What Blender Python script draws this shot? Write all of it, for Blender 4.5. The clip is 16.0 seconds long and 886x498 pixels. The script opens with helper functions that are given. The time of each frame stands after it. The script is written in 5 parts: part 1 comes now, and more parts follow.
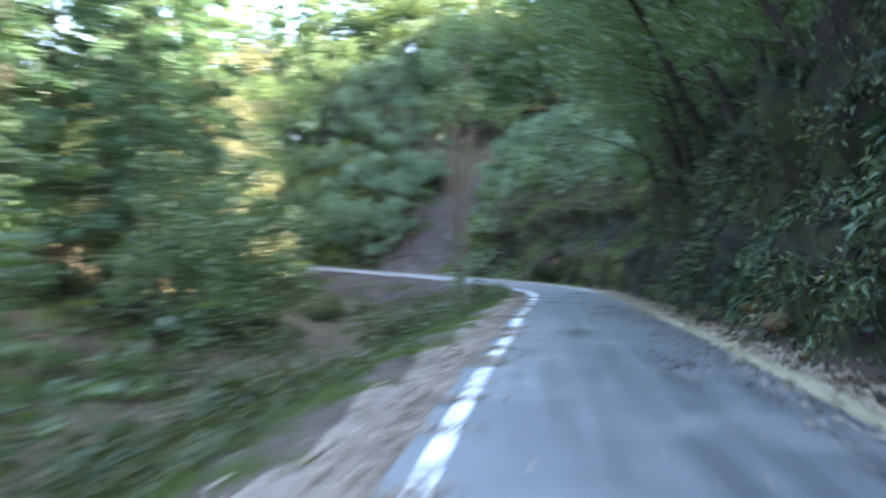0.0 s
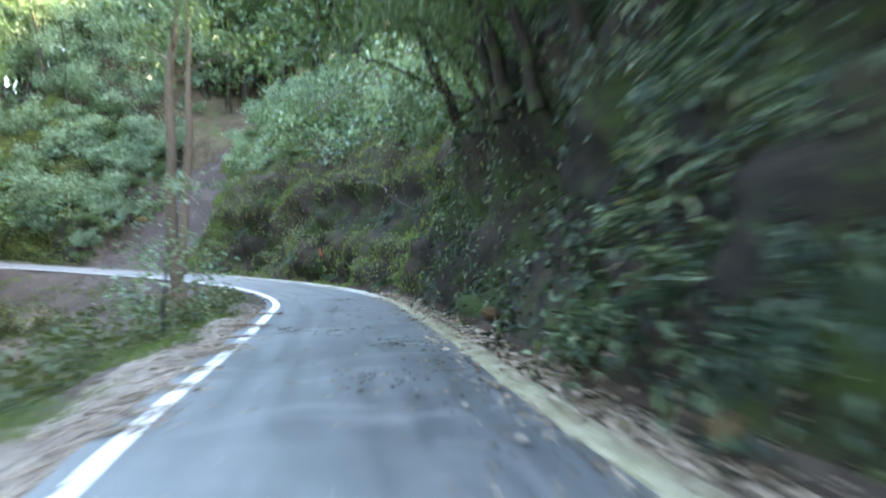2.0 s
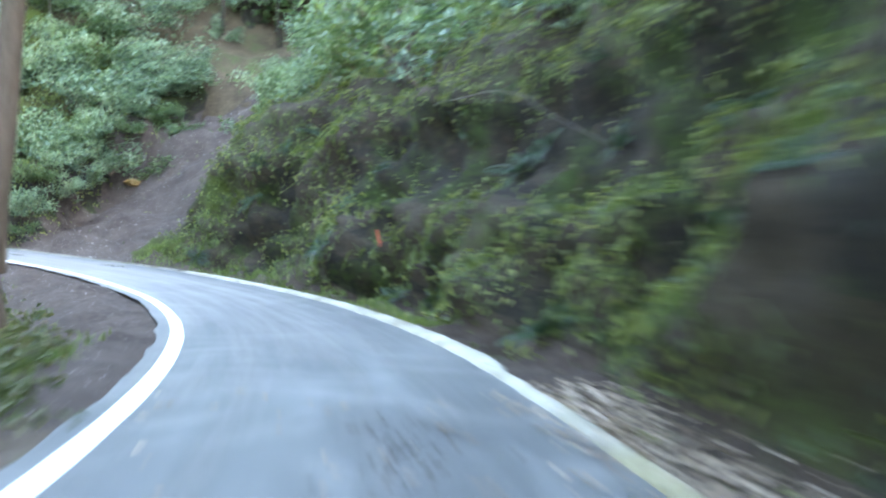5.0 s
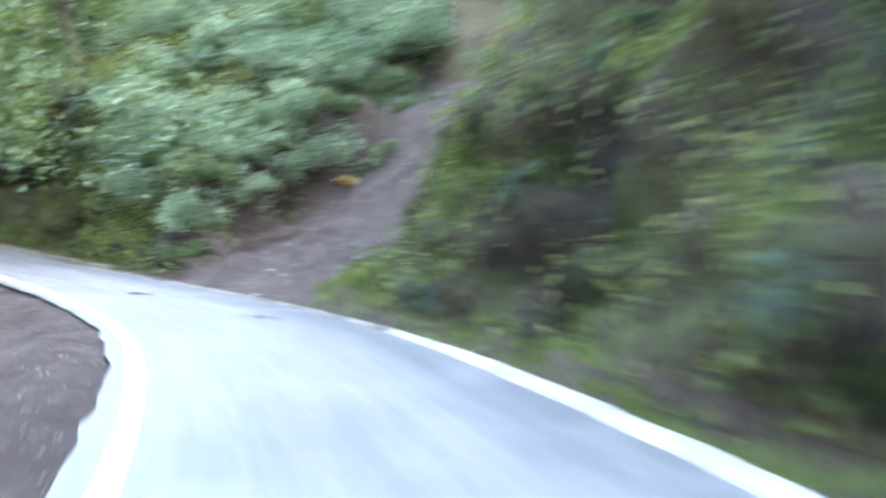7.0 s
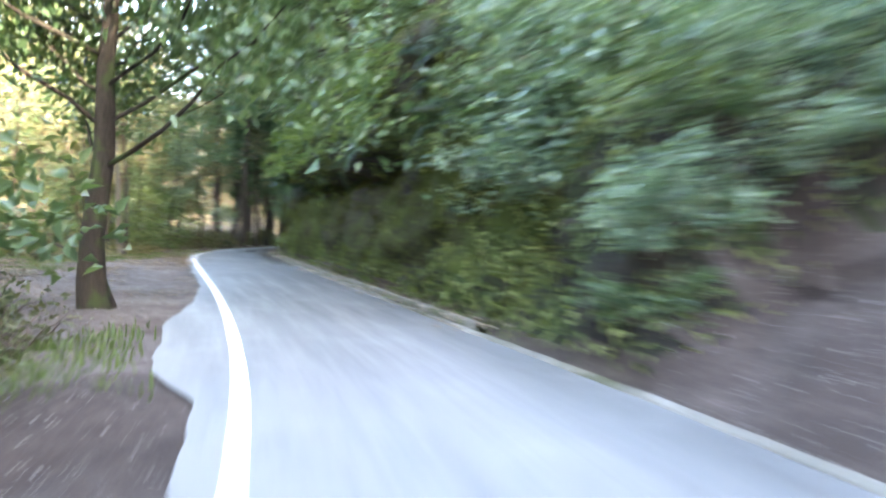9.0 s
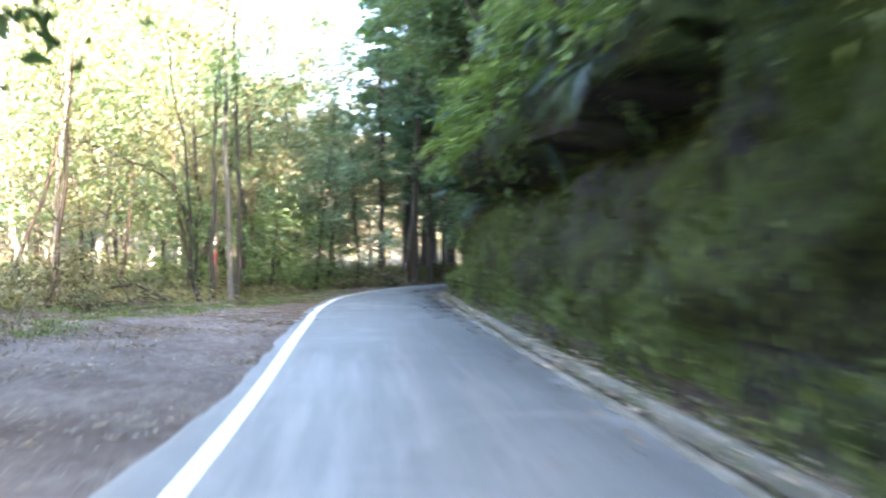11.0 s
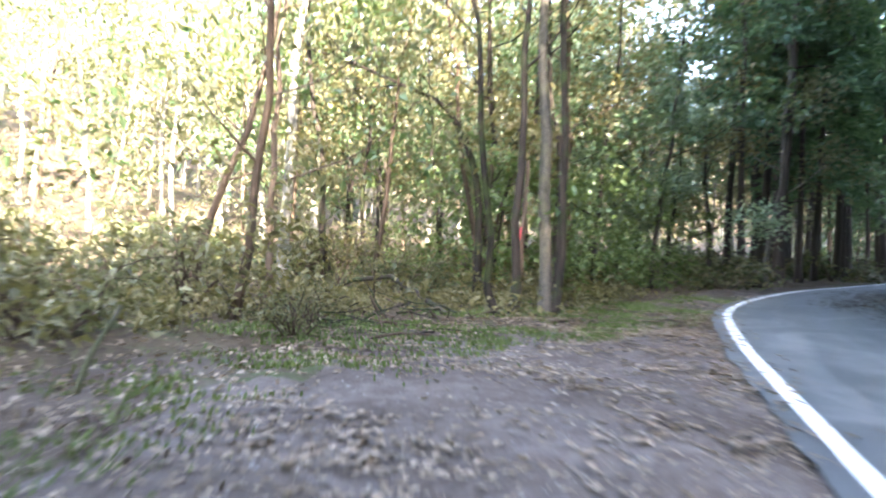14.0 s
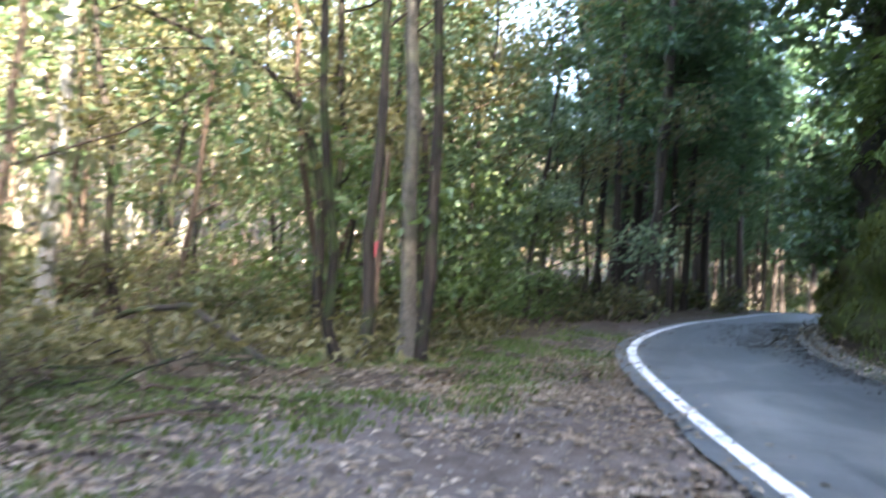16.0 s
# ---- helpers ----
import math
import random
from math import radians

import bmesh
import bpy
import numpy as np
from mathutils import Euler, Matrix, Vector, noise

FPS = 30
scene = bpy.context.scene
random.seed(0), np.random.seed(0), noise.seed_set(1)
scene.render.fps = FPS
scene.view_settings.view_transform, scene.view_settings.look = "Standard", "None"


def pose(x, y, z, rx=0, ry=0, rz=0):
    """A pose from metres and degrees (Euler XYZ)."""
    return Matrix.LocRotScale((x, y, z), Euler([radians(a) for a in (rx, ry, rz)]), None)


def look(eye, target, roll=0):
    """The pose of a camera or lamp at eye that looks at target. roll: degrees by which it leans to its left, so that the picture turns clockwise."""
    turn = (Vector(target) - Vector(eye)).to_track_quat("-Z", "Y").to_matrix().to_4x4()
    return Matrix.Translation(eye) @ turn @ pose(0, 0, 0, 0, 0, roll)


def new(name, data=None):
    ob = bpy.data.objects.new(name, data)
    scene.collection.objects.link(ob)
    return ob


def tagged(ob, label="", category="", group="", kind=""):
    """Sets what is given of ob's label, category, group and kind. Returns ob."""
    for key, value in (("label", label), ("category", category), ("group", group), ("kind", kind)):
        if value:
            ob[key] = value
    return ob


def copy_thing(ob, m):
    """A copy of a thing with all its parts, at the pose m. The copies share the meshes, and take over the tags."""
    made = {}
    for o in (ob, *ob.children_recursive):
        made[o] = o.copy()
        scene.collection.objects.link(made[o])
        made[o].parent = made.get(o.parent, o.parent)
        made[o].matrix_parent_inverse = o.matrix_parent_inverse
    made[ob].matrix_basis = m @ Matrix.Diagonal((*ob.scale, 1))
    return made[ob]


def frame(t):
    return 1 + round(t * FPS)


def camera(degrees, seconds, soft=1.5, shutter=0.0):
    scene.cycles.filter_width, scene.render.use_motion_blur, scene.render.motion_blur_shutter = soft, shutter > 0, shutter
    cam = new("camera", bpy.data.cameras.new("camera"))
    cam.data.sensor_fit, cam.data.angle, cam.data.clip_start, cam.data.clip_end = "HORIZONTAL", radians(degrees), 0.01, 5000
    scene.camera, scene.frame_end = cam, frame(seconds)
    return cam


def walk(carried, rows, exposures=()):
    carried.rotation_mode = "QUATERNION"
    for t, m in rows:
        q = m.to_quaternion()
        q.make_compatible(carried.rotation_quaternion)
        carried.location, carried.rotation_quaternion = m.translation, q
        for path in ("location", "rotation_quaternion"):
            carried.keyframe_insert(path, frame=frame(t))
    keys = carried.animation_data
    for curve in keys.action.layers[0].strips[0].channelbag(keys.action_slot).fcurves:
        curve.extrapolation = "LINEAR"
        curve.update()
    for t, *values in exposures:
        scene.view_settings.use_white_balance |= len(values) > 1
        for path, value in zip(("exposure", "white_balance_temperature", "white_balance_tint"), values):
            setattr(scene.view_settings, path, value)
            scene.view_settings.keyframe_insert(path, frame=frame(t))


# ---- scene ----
cam = camera(57.0, 16.0, soft=2.0, shutter=1.6)
PATH = [
    (0.0, (0.071, -0.003, 1.265), (0.069, 4.997, 1.327), -0.10),
    (0.5, (0.408, 2.896, 1.280), (0.914, 7.869, 1.383), -0.36),
    (1.0, (0.976, 5.927, 1.274), (2.035, 10.813, 1.372), -0.62),
    (1.5, (1.652, 8.888, 1.298), (3.000, 13.702, 1.323), -0.94),
    (2.0, (2.375, 11.833, 1.276), (3.705, 16.653, 1.263), -0.79),
    (2.5, (3.039, 14.898, 1.196), (4.289, 19.739, 1.102), -1.64),
    (3.0, (3.587, 17.869, 1.181), (4.743, 22.733, 1.125), -2.22),
    (3.5, (4.157, 20.977, 1.125), (5.252, 25.855, 1.059), -2.10),
    (4.0, (4.634, 24.226, 1.062), (5.691, 29.113, 1.003), -0.83),
    (4.5, (4.988, 27.564, 1.004), (5.980, 32.464, 0.966), 0.80),
    (5.0, (5.186, 30.934, 0.966), (6.037, 35.861, 0.954), 1.99),
    (5.5, (5.198, 34.283, 0.959), (5.780, 39.249, 0.975), 1.95),
    (6.0, (5.306, 37.585, 0.965), (5.604, 42.575, 1.034), 1.21),
    (6.5, (5.014, 40.921, 0.988), (4.895, 45.920, 1.055), 0.12),
    (7.0, (4.103, 44.308, 1.021), (3.437, 49.263, 1.063), 0.46),
    (7.5, (2.873, 47.538, 1.069), (1.597, 52.372, 1.126), 0.97),
    (8.0, (1.347, 50.549, 1.125), (-0.464, 55.209, 1.180), 0.89),
    (8.5, (-0.495, 53.525, 1.225), (-2.874, 57.922, 1.331), -0.32),
    (9.0, (-2.674, 56.217, 1.336), (-5.379, 60.419, 1.488), 0.24),
    (9.5, (-4.654, 58.879, 1.452), (-7.702, 62.837, 1.660), -0.06),
    (10.0, (-6.564, 61.184, 1.583), (-9.840, 64.952, 1.850), -0.26),
    (10.5, (-8.397, 63.108, 1.718), (-11.835, 66.724, 2.036), -0.33),
    (11.0, (-10.141, 64.629, 1.847), (-13.724, 68.099, 2.195), -0.23),
    (11.5, (-11.788, 65.724, 1.962), (-15.536, 69.017, 2.302), 0.09),
    (12.0, (-13.400, 66.682, 2.070), (-17.327, 69.761, 2.370), 0.41),
    (12.5, (-14.978, 67.473, 2.171), (-19.072, 70.330, 2.449), 0.94),
    (13.0, (-16.536, 68.088, 2.254), (-20.779, 70.716, 2.554), 1.05),
    (13.5, (-18.070, 68.535, 2.368), (-22.471, 70.888, 2.667), 1.69),
    (14.0, (-19.351, 69.044, 2.459), (-23.871, 71.173, 2.646), 2.91),
    (14.5, (-20.506, 69.484, 2.529), (-24.970, 71.735, 2.633), 4.20),
    (15.0, (-21.394, 70.052, 2.565), (-25.706, 72.579, 2.734), 4.43),
    (15.5, (-22.014, 70.527, 2.608), (-26.188, 73.271, 2.837), 3.85),
    (16.0, (-22.417, 70.834, 2.636), (-26.480, 73.725, 2.993), 3.78),
]
EXPOSURES = [(0.0, 4.15, 6750, 14), (2.0, 4.75, 7550, 12), (4.5, 5.0, 7500, 11), (7.0, 5.26, 7550, 18), (9.0, 5.0, 7300, 17), (11.5, 5.0, 6600, 17), (13.5, 4.72, 6650, 20), (16.0, 4.3, 6550, 19)]
walk(cam, [(t, look(eye, target, roll)) for t, eye, target, roll in PATH], EXPOSURES)

# ---- world, sun ----
SUN_AZ, SUN_EL = (0.95, -0.31), radians(27)
world = bpy.data.worlds.new("world")
scene.world = world
world.use_nodes = True
nt = world.node_tree
sky = nt.nodes.new("ShaderNodeTexSky")
sky.sky_type = "NISHITA"
sky.sun_disc = False
sky.sun_elevation = SUN_EL
sky.sun_rotation = math.atan2(SUN_AZ[0], SUN_AZ[1])
nt.links.new(sky.outputs[0], nt.nodes["Background"].inputs[0])
nt.nodes["Background"].inputs[1].default_value = 0.15
sun = new("sun", bpy.data.lights.new("sun", "SUN"))
sun.data.energy, sun.data.angle, sun.data.color = 5.0, radians(0.6), (1.0, 0.92, 0.78)
sv = Vector((SUN_AZ[0], SUN_AZ[1], 0)).normalized() * math.cos(SUN_EL) + Vector((0, 0, math.sin(SUN_EL)))
sun.matrix_world = look(sv * 50, (0, 0, 0))


# ---- materials ----
class Nodes:
    """A short way to write a node material."""

    def __init__(self, name):
        self.m = bpy.data.materials.new(name)
        self.m.use_nodes = True
        self.t = self.m.node_tree
        self.b = self.t.nodes["Principled BSDF"]
        self.out = self.t.nodes["Material Output"]
        self.pos = self.t.nodes.new("ShaderNodeNewGeometry").outputs["Position"]

    def add(self, kind, **sets):
        n = self.t.nodes.new(kind)
        for k, v in sets.items():
            n.inputs[k.replace("_", " ")].default_value = v
        return n

    def link(self, a, b):
        self.t.links.new(a, b)

    def noise(self, scale, detail=5.0, rough=0.6, vec=None, stretch=None, distort=0.0):
        n = self.add("ShaderNodeTexNoise", Scale=scale, Detail=detail, Roughness=rough, Distortion=distort)
        v = vec or self.pos
        if stretch:
            mp = self.add("ShaderNodeMapping", Scale=stretch)
            self.link(v, mp.inputs["Vector"])
            v = mp.outputs[0]
        self.link(v, n.inputs["Vector"])
        return n.outputs["Fac"]

    def ramp(self, fac, stops):
        r = self.t.nodes.new("ShaderNodeValToRGB")
        e = r.color_ramp.elements
        while len(e) < len(stops):
            e.new(0.5)
        for k, (p, c) in enumerate(stops):
            e[k].position, e[k].color = p, (*c, 1)
        self.link(fac, r.inputs[0])
        return r.outputs[0]

    def mix(self, fac, a, b, mode="MIX"):
        n = self.t.nodes.new("ShaderNodeMix")
        n.data_type, n.blend_type = "RGBA", mode
        for sock, v in ((n.inputs[0], fac), (n.inputs[6], a), (n.inputs[7], b)):
            if isinstance(v, (int, float)):
                sock.default_value = v
            elif isinstance(v, tuple):
                sock.default_value = (*v, 1)
            else:
                self.link(v, sock)
        return n.outputs[2]

    def math(self, op, a, b=0.0):
        n = self.t.nodes.new("ShaderNodeMath")
        n.operation = op
        for sock, v in ((n.inputs[0], a), (n.inputs[1], b)):
            if isinstance(v, (int, float)):
                sock.default_value = v
            else:
                self.link(v, sock)
        return n.outputs[0]

    def bump(self, h, strength=0.5, dist=0.02):
        n = self.add("ShaderNodeBump", Strength=strength, Distance=dist)
        self.link(h, n.inputs["Height"])
        self.link(n.outputs[0], self.b.inputs["Normal"])

    def done(self, col, rough=0.9, spec=0.3):
        if isinstance(col, tuple):
            self.b.inputs["Base Color"].default_value = (*col, 1)
        else:
            self.link(col, self.b.inputs["Base Color"])
        if isinstance(rough, (int, float)):
            self.b.inputs["Roughness"].default_value = rough
        else:
            self.link(rough, self.b.inputs["Roughness"])
        self.b.inputs["Specular IOR Level"].default_value = spec
        return self.m


def leaf_mat(name, stops, thin=0.35, rough=0.45, spec=0.35, tint=(1.25, 1.15, 0.45)):
    """Leaves: a colour for each leaf, a tint for each plant, some light through the blade."""
    k = Nodes(name)
    geo = k.t.nodes.new("ShaderNodeNewGeometry")
    info = k.t.nodes.new("ShaderNodeObjectInfo")
    patch = k.noise(0.55, 2.0)
    f = k.math("ADD", k.math("MULTIPLY", geo.outputs["Random Per Island"], 0.55), k.math("MULTIPLY", info.outputs["Random"], 0.2))
    f = k.math("ADD", f, k.math("MULTIPLY", k.math("SUBTRACT", patch, 0.35), 0.7))
    col = k.ramp(f, stops)
    k.done(col, rough, spec)
    tr = k.t.nodes.new("ShaderNodeBsdfTranslucent")
    k.link(k.mix(1.0, col, tint, "MULTIPLY"), tr.inputs["Color"])
    mx = k.add("ShaderNodeMixShader")
    mx.inputs[0].default_value = thin
    k.link(k.b.outputs[0], mx.inputs[1])
    k.link(tr.outputs[0], mx.inputs[2])
    k.link(mx.outputs[0], k.out.inputs["Surface"])
    return k.m


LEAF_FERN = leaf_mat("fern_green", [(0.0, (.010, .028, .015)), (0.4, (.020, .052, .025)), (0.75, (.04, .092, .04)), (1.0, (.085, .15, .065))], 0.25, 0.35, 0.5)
# Evergreen leaves of the rock bank, with its shade put into the green.
LEAF_BANK = leaf_mat("shaded_bank_leaves", [(0.0, (.006, .012, .007)), (0.35, (.014, .028, .015)), (0.55, (.045, .078, .040)), (0.8, (.15, .20, .11)), (1.0, (.24, .13, .07))], 0.2, 0.48, 0.35)
LEAF_SLOPE = leaf_mat("slope_leaves", [(0.0, (.014, .024, .009)), (0.25, (.055, .08, .028)), (0.5, (.15, .19, .062)), (0.8, (.24, .265, .10)), (1.0, (.30, .21, .11))], 0.3, 0.55, 0.3)
LEAF_MOSS = leaf_mat("moss_tufts", [(0.0, (.015, .018, .004)), (0.4, (.046, .055, .010)), (0.75, (.085, .1, .018)), (1.0, (.14, .11, .035))], 0.15, 0.7, 0.2)
LEAF_WET = leaf_mat("wet_leaves", [(0.0, (.022, .016, .011)), (0.5, (.055, .040, .028)), (0.85, (.11, .075, .045)), (1.0, (.26, .15, .07))], 0.05, 0.6, 0.3)
LEAF_BROAD = leaf_mat("broad_leaves", [(0.0, (.030, .066, .034)), (0.3, (.07, .13, .06)), (0.7, (.125, .185, .085)), (1.0, (.19, .23, .12))], 0.35, 0.36, 0.5)
LEAF_HILL = leaf_mat("pale_shrub_leaves", [(0.0, (.022, .05, .034)), (0.3, (.09, .16, .105)), (0.6, (.22, .32, .21)), (1.0, (.37, .44, .31))], 0.35, 0.32, 0.6)
LEAF_ARCH = leaf_mat("fresh_green_leaves", [(0.0, (.045, .085, .035)), (0.4, (.10, .165, .06)), (0.75, (.16, .23, .09)), (1.0, (.22, .27, .13))], 0.4, 0.45, 0.4)
LEAF_WEED = leaf_mat("weed_leaves", [(0.0, (.035, .06, .025)), (0.4, (.078, .102, .045)), (0.7, (.14, .145, .072)), (1.0, (.23, .18, .11))], 0.3, 0.5)
LEAF_DULL = leaf_mat("olive_leaves", [(0.0, (.05, .052, .024)), (0.35, (.14, .135, .062)), (0.7, (.24, .22, .115)), (1.0, (.34, .28, .18))], 0.35, 0.55)
LEAF_SUNNY = leaf_mat("light_leaves", [(0.0, (.055, .072, .035)), (0.3, (.145, .158, .08)), (0.7, (.25, .252, .155)), (1.0, (.36, .32, .24))], 0.48, 0.5, tint=(1.1, 1.08, 0.7))
LEAF_CEDAR = leaf_mat("cedar_needles", [(0.0, (.04, .095, .055)), (0.5, (.09, .175, .10)), (1.0, (.155, .245, .13))], 0.3, 0.6)
LEAF_DRY = leaf_mat("dry_leaves", [(0.0, (.09, .065, .042)), (0.3, (.21, .15, .10)), (0.6, (.33, .255, .185)), (0.85, (.45, .375, .30)), (1.0, (.52, .46, .40))], 0.1, 0.7, 0.3)
GRASS = leaf_mat("grass_blades", [(0.0, (.045, .075, .022)), (0.5, (.095, .145, .04)), (0.85, (.15, .185, .062)), (1.0, (.26, .22, .11))], 0.35, 0.5)
DEADTWIG = leaf_mat("dead_stalks", [(0.0, (.08, .06, .04)), (0.5, (.16, .12, .08)), (1.0, (.28, .22, .16))], 0.05, 0.8)


def asphalt():
    k = Nodes("asphalt")
    uv = k.t.nodes.new("ShaderNodeUVMap").outputs[0]
    fine = k.noise(60, 4, 0.7)
    big = k.noise(0.35, 4, 0.6)
    streak = k.noise(1.0, 4, 0.55, vec=uv, stretch=(0.25, 3.2, 1))
    damp = k.ramp(k.math("ADD", k.math("MULTIPLY", big, 0.5), k.math("MULTIPLY", streak, 0.5)), [(0.36, (.062, .067, .066)), (0.5, (.102, .109, .107)), (0.64, (.158, .165, .161))])
    col = k.mix(0.6, damp, k.ramp(fine, [(0.3, (.45, .45, .45)), (0.7, (1, 1, 1))]), "MULTIPLY")
    col = k.mix(k.ramp(k.noise(1.4, 5, 0.7), [(0.62, (0, 0, 0)), (0.75, (1, 1, 1))]), col, (.085, .066, .05))
    # Open-sky light on this stretch, put into the asphalt as paler streaks.
    far = k.t.nodes.new("ShaderNodeVectorMath")
    far.operation = "DISTANCE"
    far.inputs[1].default_value = (-2.0, 57.0, 0.0)
    k.link(k.pos, far.inputs[0])
    sky_light = k.ramp(k.math("ADD", k.math("DIVIDE", far.outputs["Value"], 26.0), k.math("MULTIPLY", k.math("SUBTRACT", streak, 0.5), 1.3)), [(0.2, (.55, .55, .55)), (0.85, (0, 0, 0))])
    # The paler tone fades towards the road's right side.
    xyz = k.t.nodes.new("ShaderNodeSeparateXYZ")
    k.link(uv, xyz.inputs[0])
    lane = k.ramp(k.math("ADD", k.math("DIVIDE", xyz.outputs[1], 3.3), k.math("MULTIPLY", k.math("SUBTRACT", big, 0.5), 0.5)), [(0.62, (1, 1, 1)), (0.84, (.35, .35, .35))])
    sky_light = k.mix(1.0, sky_light, lane, "MULTIPLY")
    col = k.mix(sky_light, col, (.29, .275, .26))
    swirl = k.ramp(k.noise(0.55, 4, 0.55, distort=1.6), [(0.52, (0, 0, 0)), (0.66, (.28, .28, .28))])
    col = k.mix(swirl, col, (.27, .265, .25))
    k.bump(fine, 0.35, 0.004)
    return k.done(col, k.math("ADD", k.math("MULTIPLY", streak, 0.35), 0.32), 0.5)


def paint(name, worn):
    k = Nodes(name)
    wear = k.noise(9, 6, 0.75)
    wide = k.noise(0.8, 3, 0.6)
    f = k.math("ADD", k.math("MULTIPLY", wear, 0.6), k.math("MULTIPLY", wide, 0.4))
    f = k.ramp(f, [(worn - 0.04, (1, 1, 1)), (worn + 0.04, (0, 0, 0))])
    col = k.mix(f, (.13, .12, .11), k.ramp(k.noise(25, 4), [(0.3, (.62, .62, .60)), (0.7, (.82, .82, .80))]))
    k.bump(wear, 0.3, 0.004)
    return k.done(col, 0.6, 0.4)


def concrete():
    k = Nodes("concrete")
    a, b, c = k.noise(1.1, 5, 0.65), k.noise(18, 5, 0.7), k.noise(4.5, 5, 0.7)
    col = k.ramp(a, [(0.3, (.20, .18, .13)), (0.5, (.34, .32, .26)), (0.68, (.46, .45, .41))])
    col = k.mix(0.6, col, k.ramp(b, [(0.3, (.55, .55, .52)), (0.7, (1, 1, 1))]), "MULTIPLY")
    col = k.mix(k.ramp(c, [(0.58, (0, 0, 0)), (0.7, (1, 1, 1))]), col, (.085, .09, .045))
    k.bump(b, 0.5, 0.01)
    return k.done(col, 0.9, 0.25)


def earth(name, dark, mid, light, moss=None, mossat=0.55, stones=False):
    k = Nodes(name)
    a, b, c = k.noise(0.8, 5, 0.65), k.noise(7, 6, 0.7), k.noise(45, 4, 0.7)
    col = k.ramp(k.math("ADD", k.math("MULTIPLY", a, 0.5), k.math("MULTIPLY", b, 0.5)), [(0.33, dark), (0.5, mid), (0.68, light)])
    col = k.mix(0.6, col, k.ramp(c, [(0.3, (.45, .45, .45)), (0.7, (1.1, 1.1, 1.1))]), "MULTIPLY")
    if moss:
        col = k.mix(k.ramp(k.math("ADD", k.math("MULTIPLY", k.noise(0.5, 3), 0.55), k.math("MULTIPLY", b, 0.45)), [(mossat - 0.05, (0, 0, 0)), (mossat + 0.06, (1, 1, 1))]), col, moss)
    if stones:
        v = k.add("ShaderNodeTexVoronoi", Scale=16.0)
        k.link(k.pos, v.inputs["Vector"])
        pick = k.math("GREATER_THAN", k.noise(11, 2), 0.61)
        near = k.math("LESS_THAN", v.outputs["Distance"], 0.28)
        col = k.mix(k.math("MULTIPLY", pick, near), col, k.mix(v.outputs["Color"], (.20, .185, .17), (.36, .34, .32)))
    k.bump(k.math("ADD", b, k.math("MULTIPLY", c, 0.4)), 0.8, 0.05)
    return k.done(col, 0.95, 0.2)


def bark(name, dark, light, moss=None, squeeze=0.22):
    k = Nodes(name)
    co = k.t.nodes.new("ShaderNodeTexCoord").outputs["Object"]
    a = k.noise(16, 6, 0.7, vec=co, stretch=(1, 1, squeeze))
    b = k.noise(2.2, 4, 0.6, vec=co)
    info = k.t.nodes.new("ShaderNodeObjectInfo").outputs["Random"]
    col = k.ramp(k.math("ADD", k.math("MULTIPLY", a, 0.8), k.math("MULTIPLY", info, 0.25)), [(0.35, dark), (0.8, light)])
    if moss:
        col = k.mix(k.ramp(b, [(0.5, (0, 0, 0)), (0.62, (1, 1, 1))]), col, moss)
    k.bump(a, 0.8, 0.03)
    return k.done(col, 0.9, 0.2)


def plain(name, col, rough=0.6):
    k = Nodes(name)
    n = k.noise(30, 4)
    return k.done(k.mix(0.35, col, k.ramp(n, [(0.3, tuple(c * 0.6 for c in col)), (0.7, col)])), rough, 0.4)


ASPHALT = asphalt()
PAINT_WORN, PAINT = paint("worn_road_paint", 0.52), paint("road_paint", 0.605)
CONCRETE = concrete()
# Near-black bank rock; in hollows and under the lip it paints in shade.
BANK = earth("bank_rock_and_shade", (.009, .008, .007), (.023, .019, .014), (.07, .05, .033), (.028, .044, .010), 0.53)
MOSSBANK = earth("mossy_bank", (.012, .010, .006), (.028, .025, .010), (.055, .048, .02), (.042, .056, .010), 0.47)
SLOPESOIL = earth("grassy_slope_soil", (.016, .012, .008), (.04, .031, .02), (.085, .066, .045), (.042, .055, .016), 0.56)
SLIDE = earth("slide_soil", (.036, .026, .021), (.07, .053, .043), (.125, .1, .084), None, 0.5, True)
OLDCONC = earth("old_gutter_concrete", (.17, .145, .085), (.33, .30, .19), (.45, .42, .30), (.12, .10, .05), 0.62)
TANSOIL = earth("tan_litter_soil", (.16, .12, .09), (.30, .24, .19), (.44, .37, .31))
FOOT = earth("bank_foot_soil", (.028, .02, .015), (.06, .044, .033), (.115, .088, .066), (.04, .055, .018), 0.6)
VERGE = earth("verge_soil", (.05, .037, .026), (.11, .083, .062), (.19, .155, .125), (.045, .075, .018), 0.57)
DIRT = earth("turnout_dirt", (.062, .046, .036), (.135, .108, .09), (.235, .2, .175), None, 0.5, True)
FOREST = earth("forest_floor", (.035, .026, .016), (.09, .066, .040), (.17, .13, .085), (.05, .075, .02), 0.58)
ROCK = earth("boulder_rock", (.04, .028, .018), (.11, .072, .036), (.20, .135, .065), (.035, .05, .018), 0.58)
PALESTONE = earth("pale_stone", (.18, .16, .14), (.30, .275, .25), (.44, .41, .38))
OCHRE = earth("ochre_rock", (.16, .10, .04), (.30, .19, .07), (.42, .30, .14))
BARK_DARK = bark("dark_bark", (.018, .015, .012), (.062, .05, .038), (.04, .055, .02))
BARK_BROWN = bark("brown_bark", (.06, .042, .028), (.17, .125, .088))
BARK_PALE = bark("pale_bark", (.13, .12, .10), (.36, .34, .29), (.10, .11, .06), 0.6)
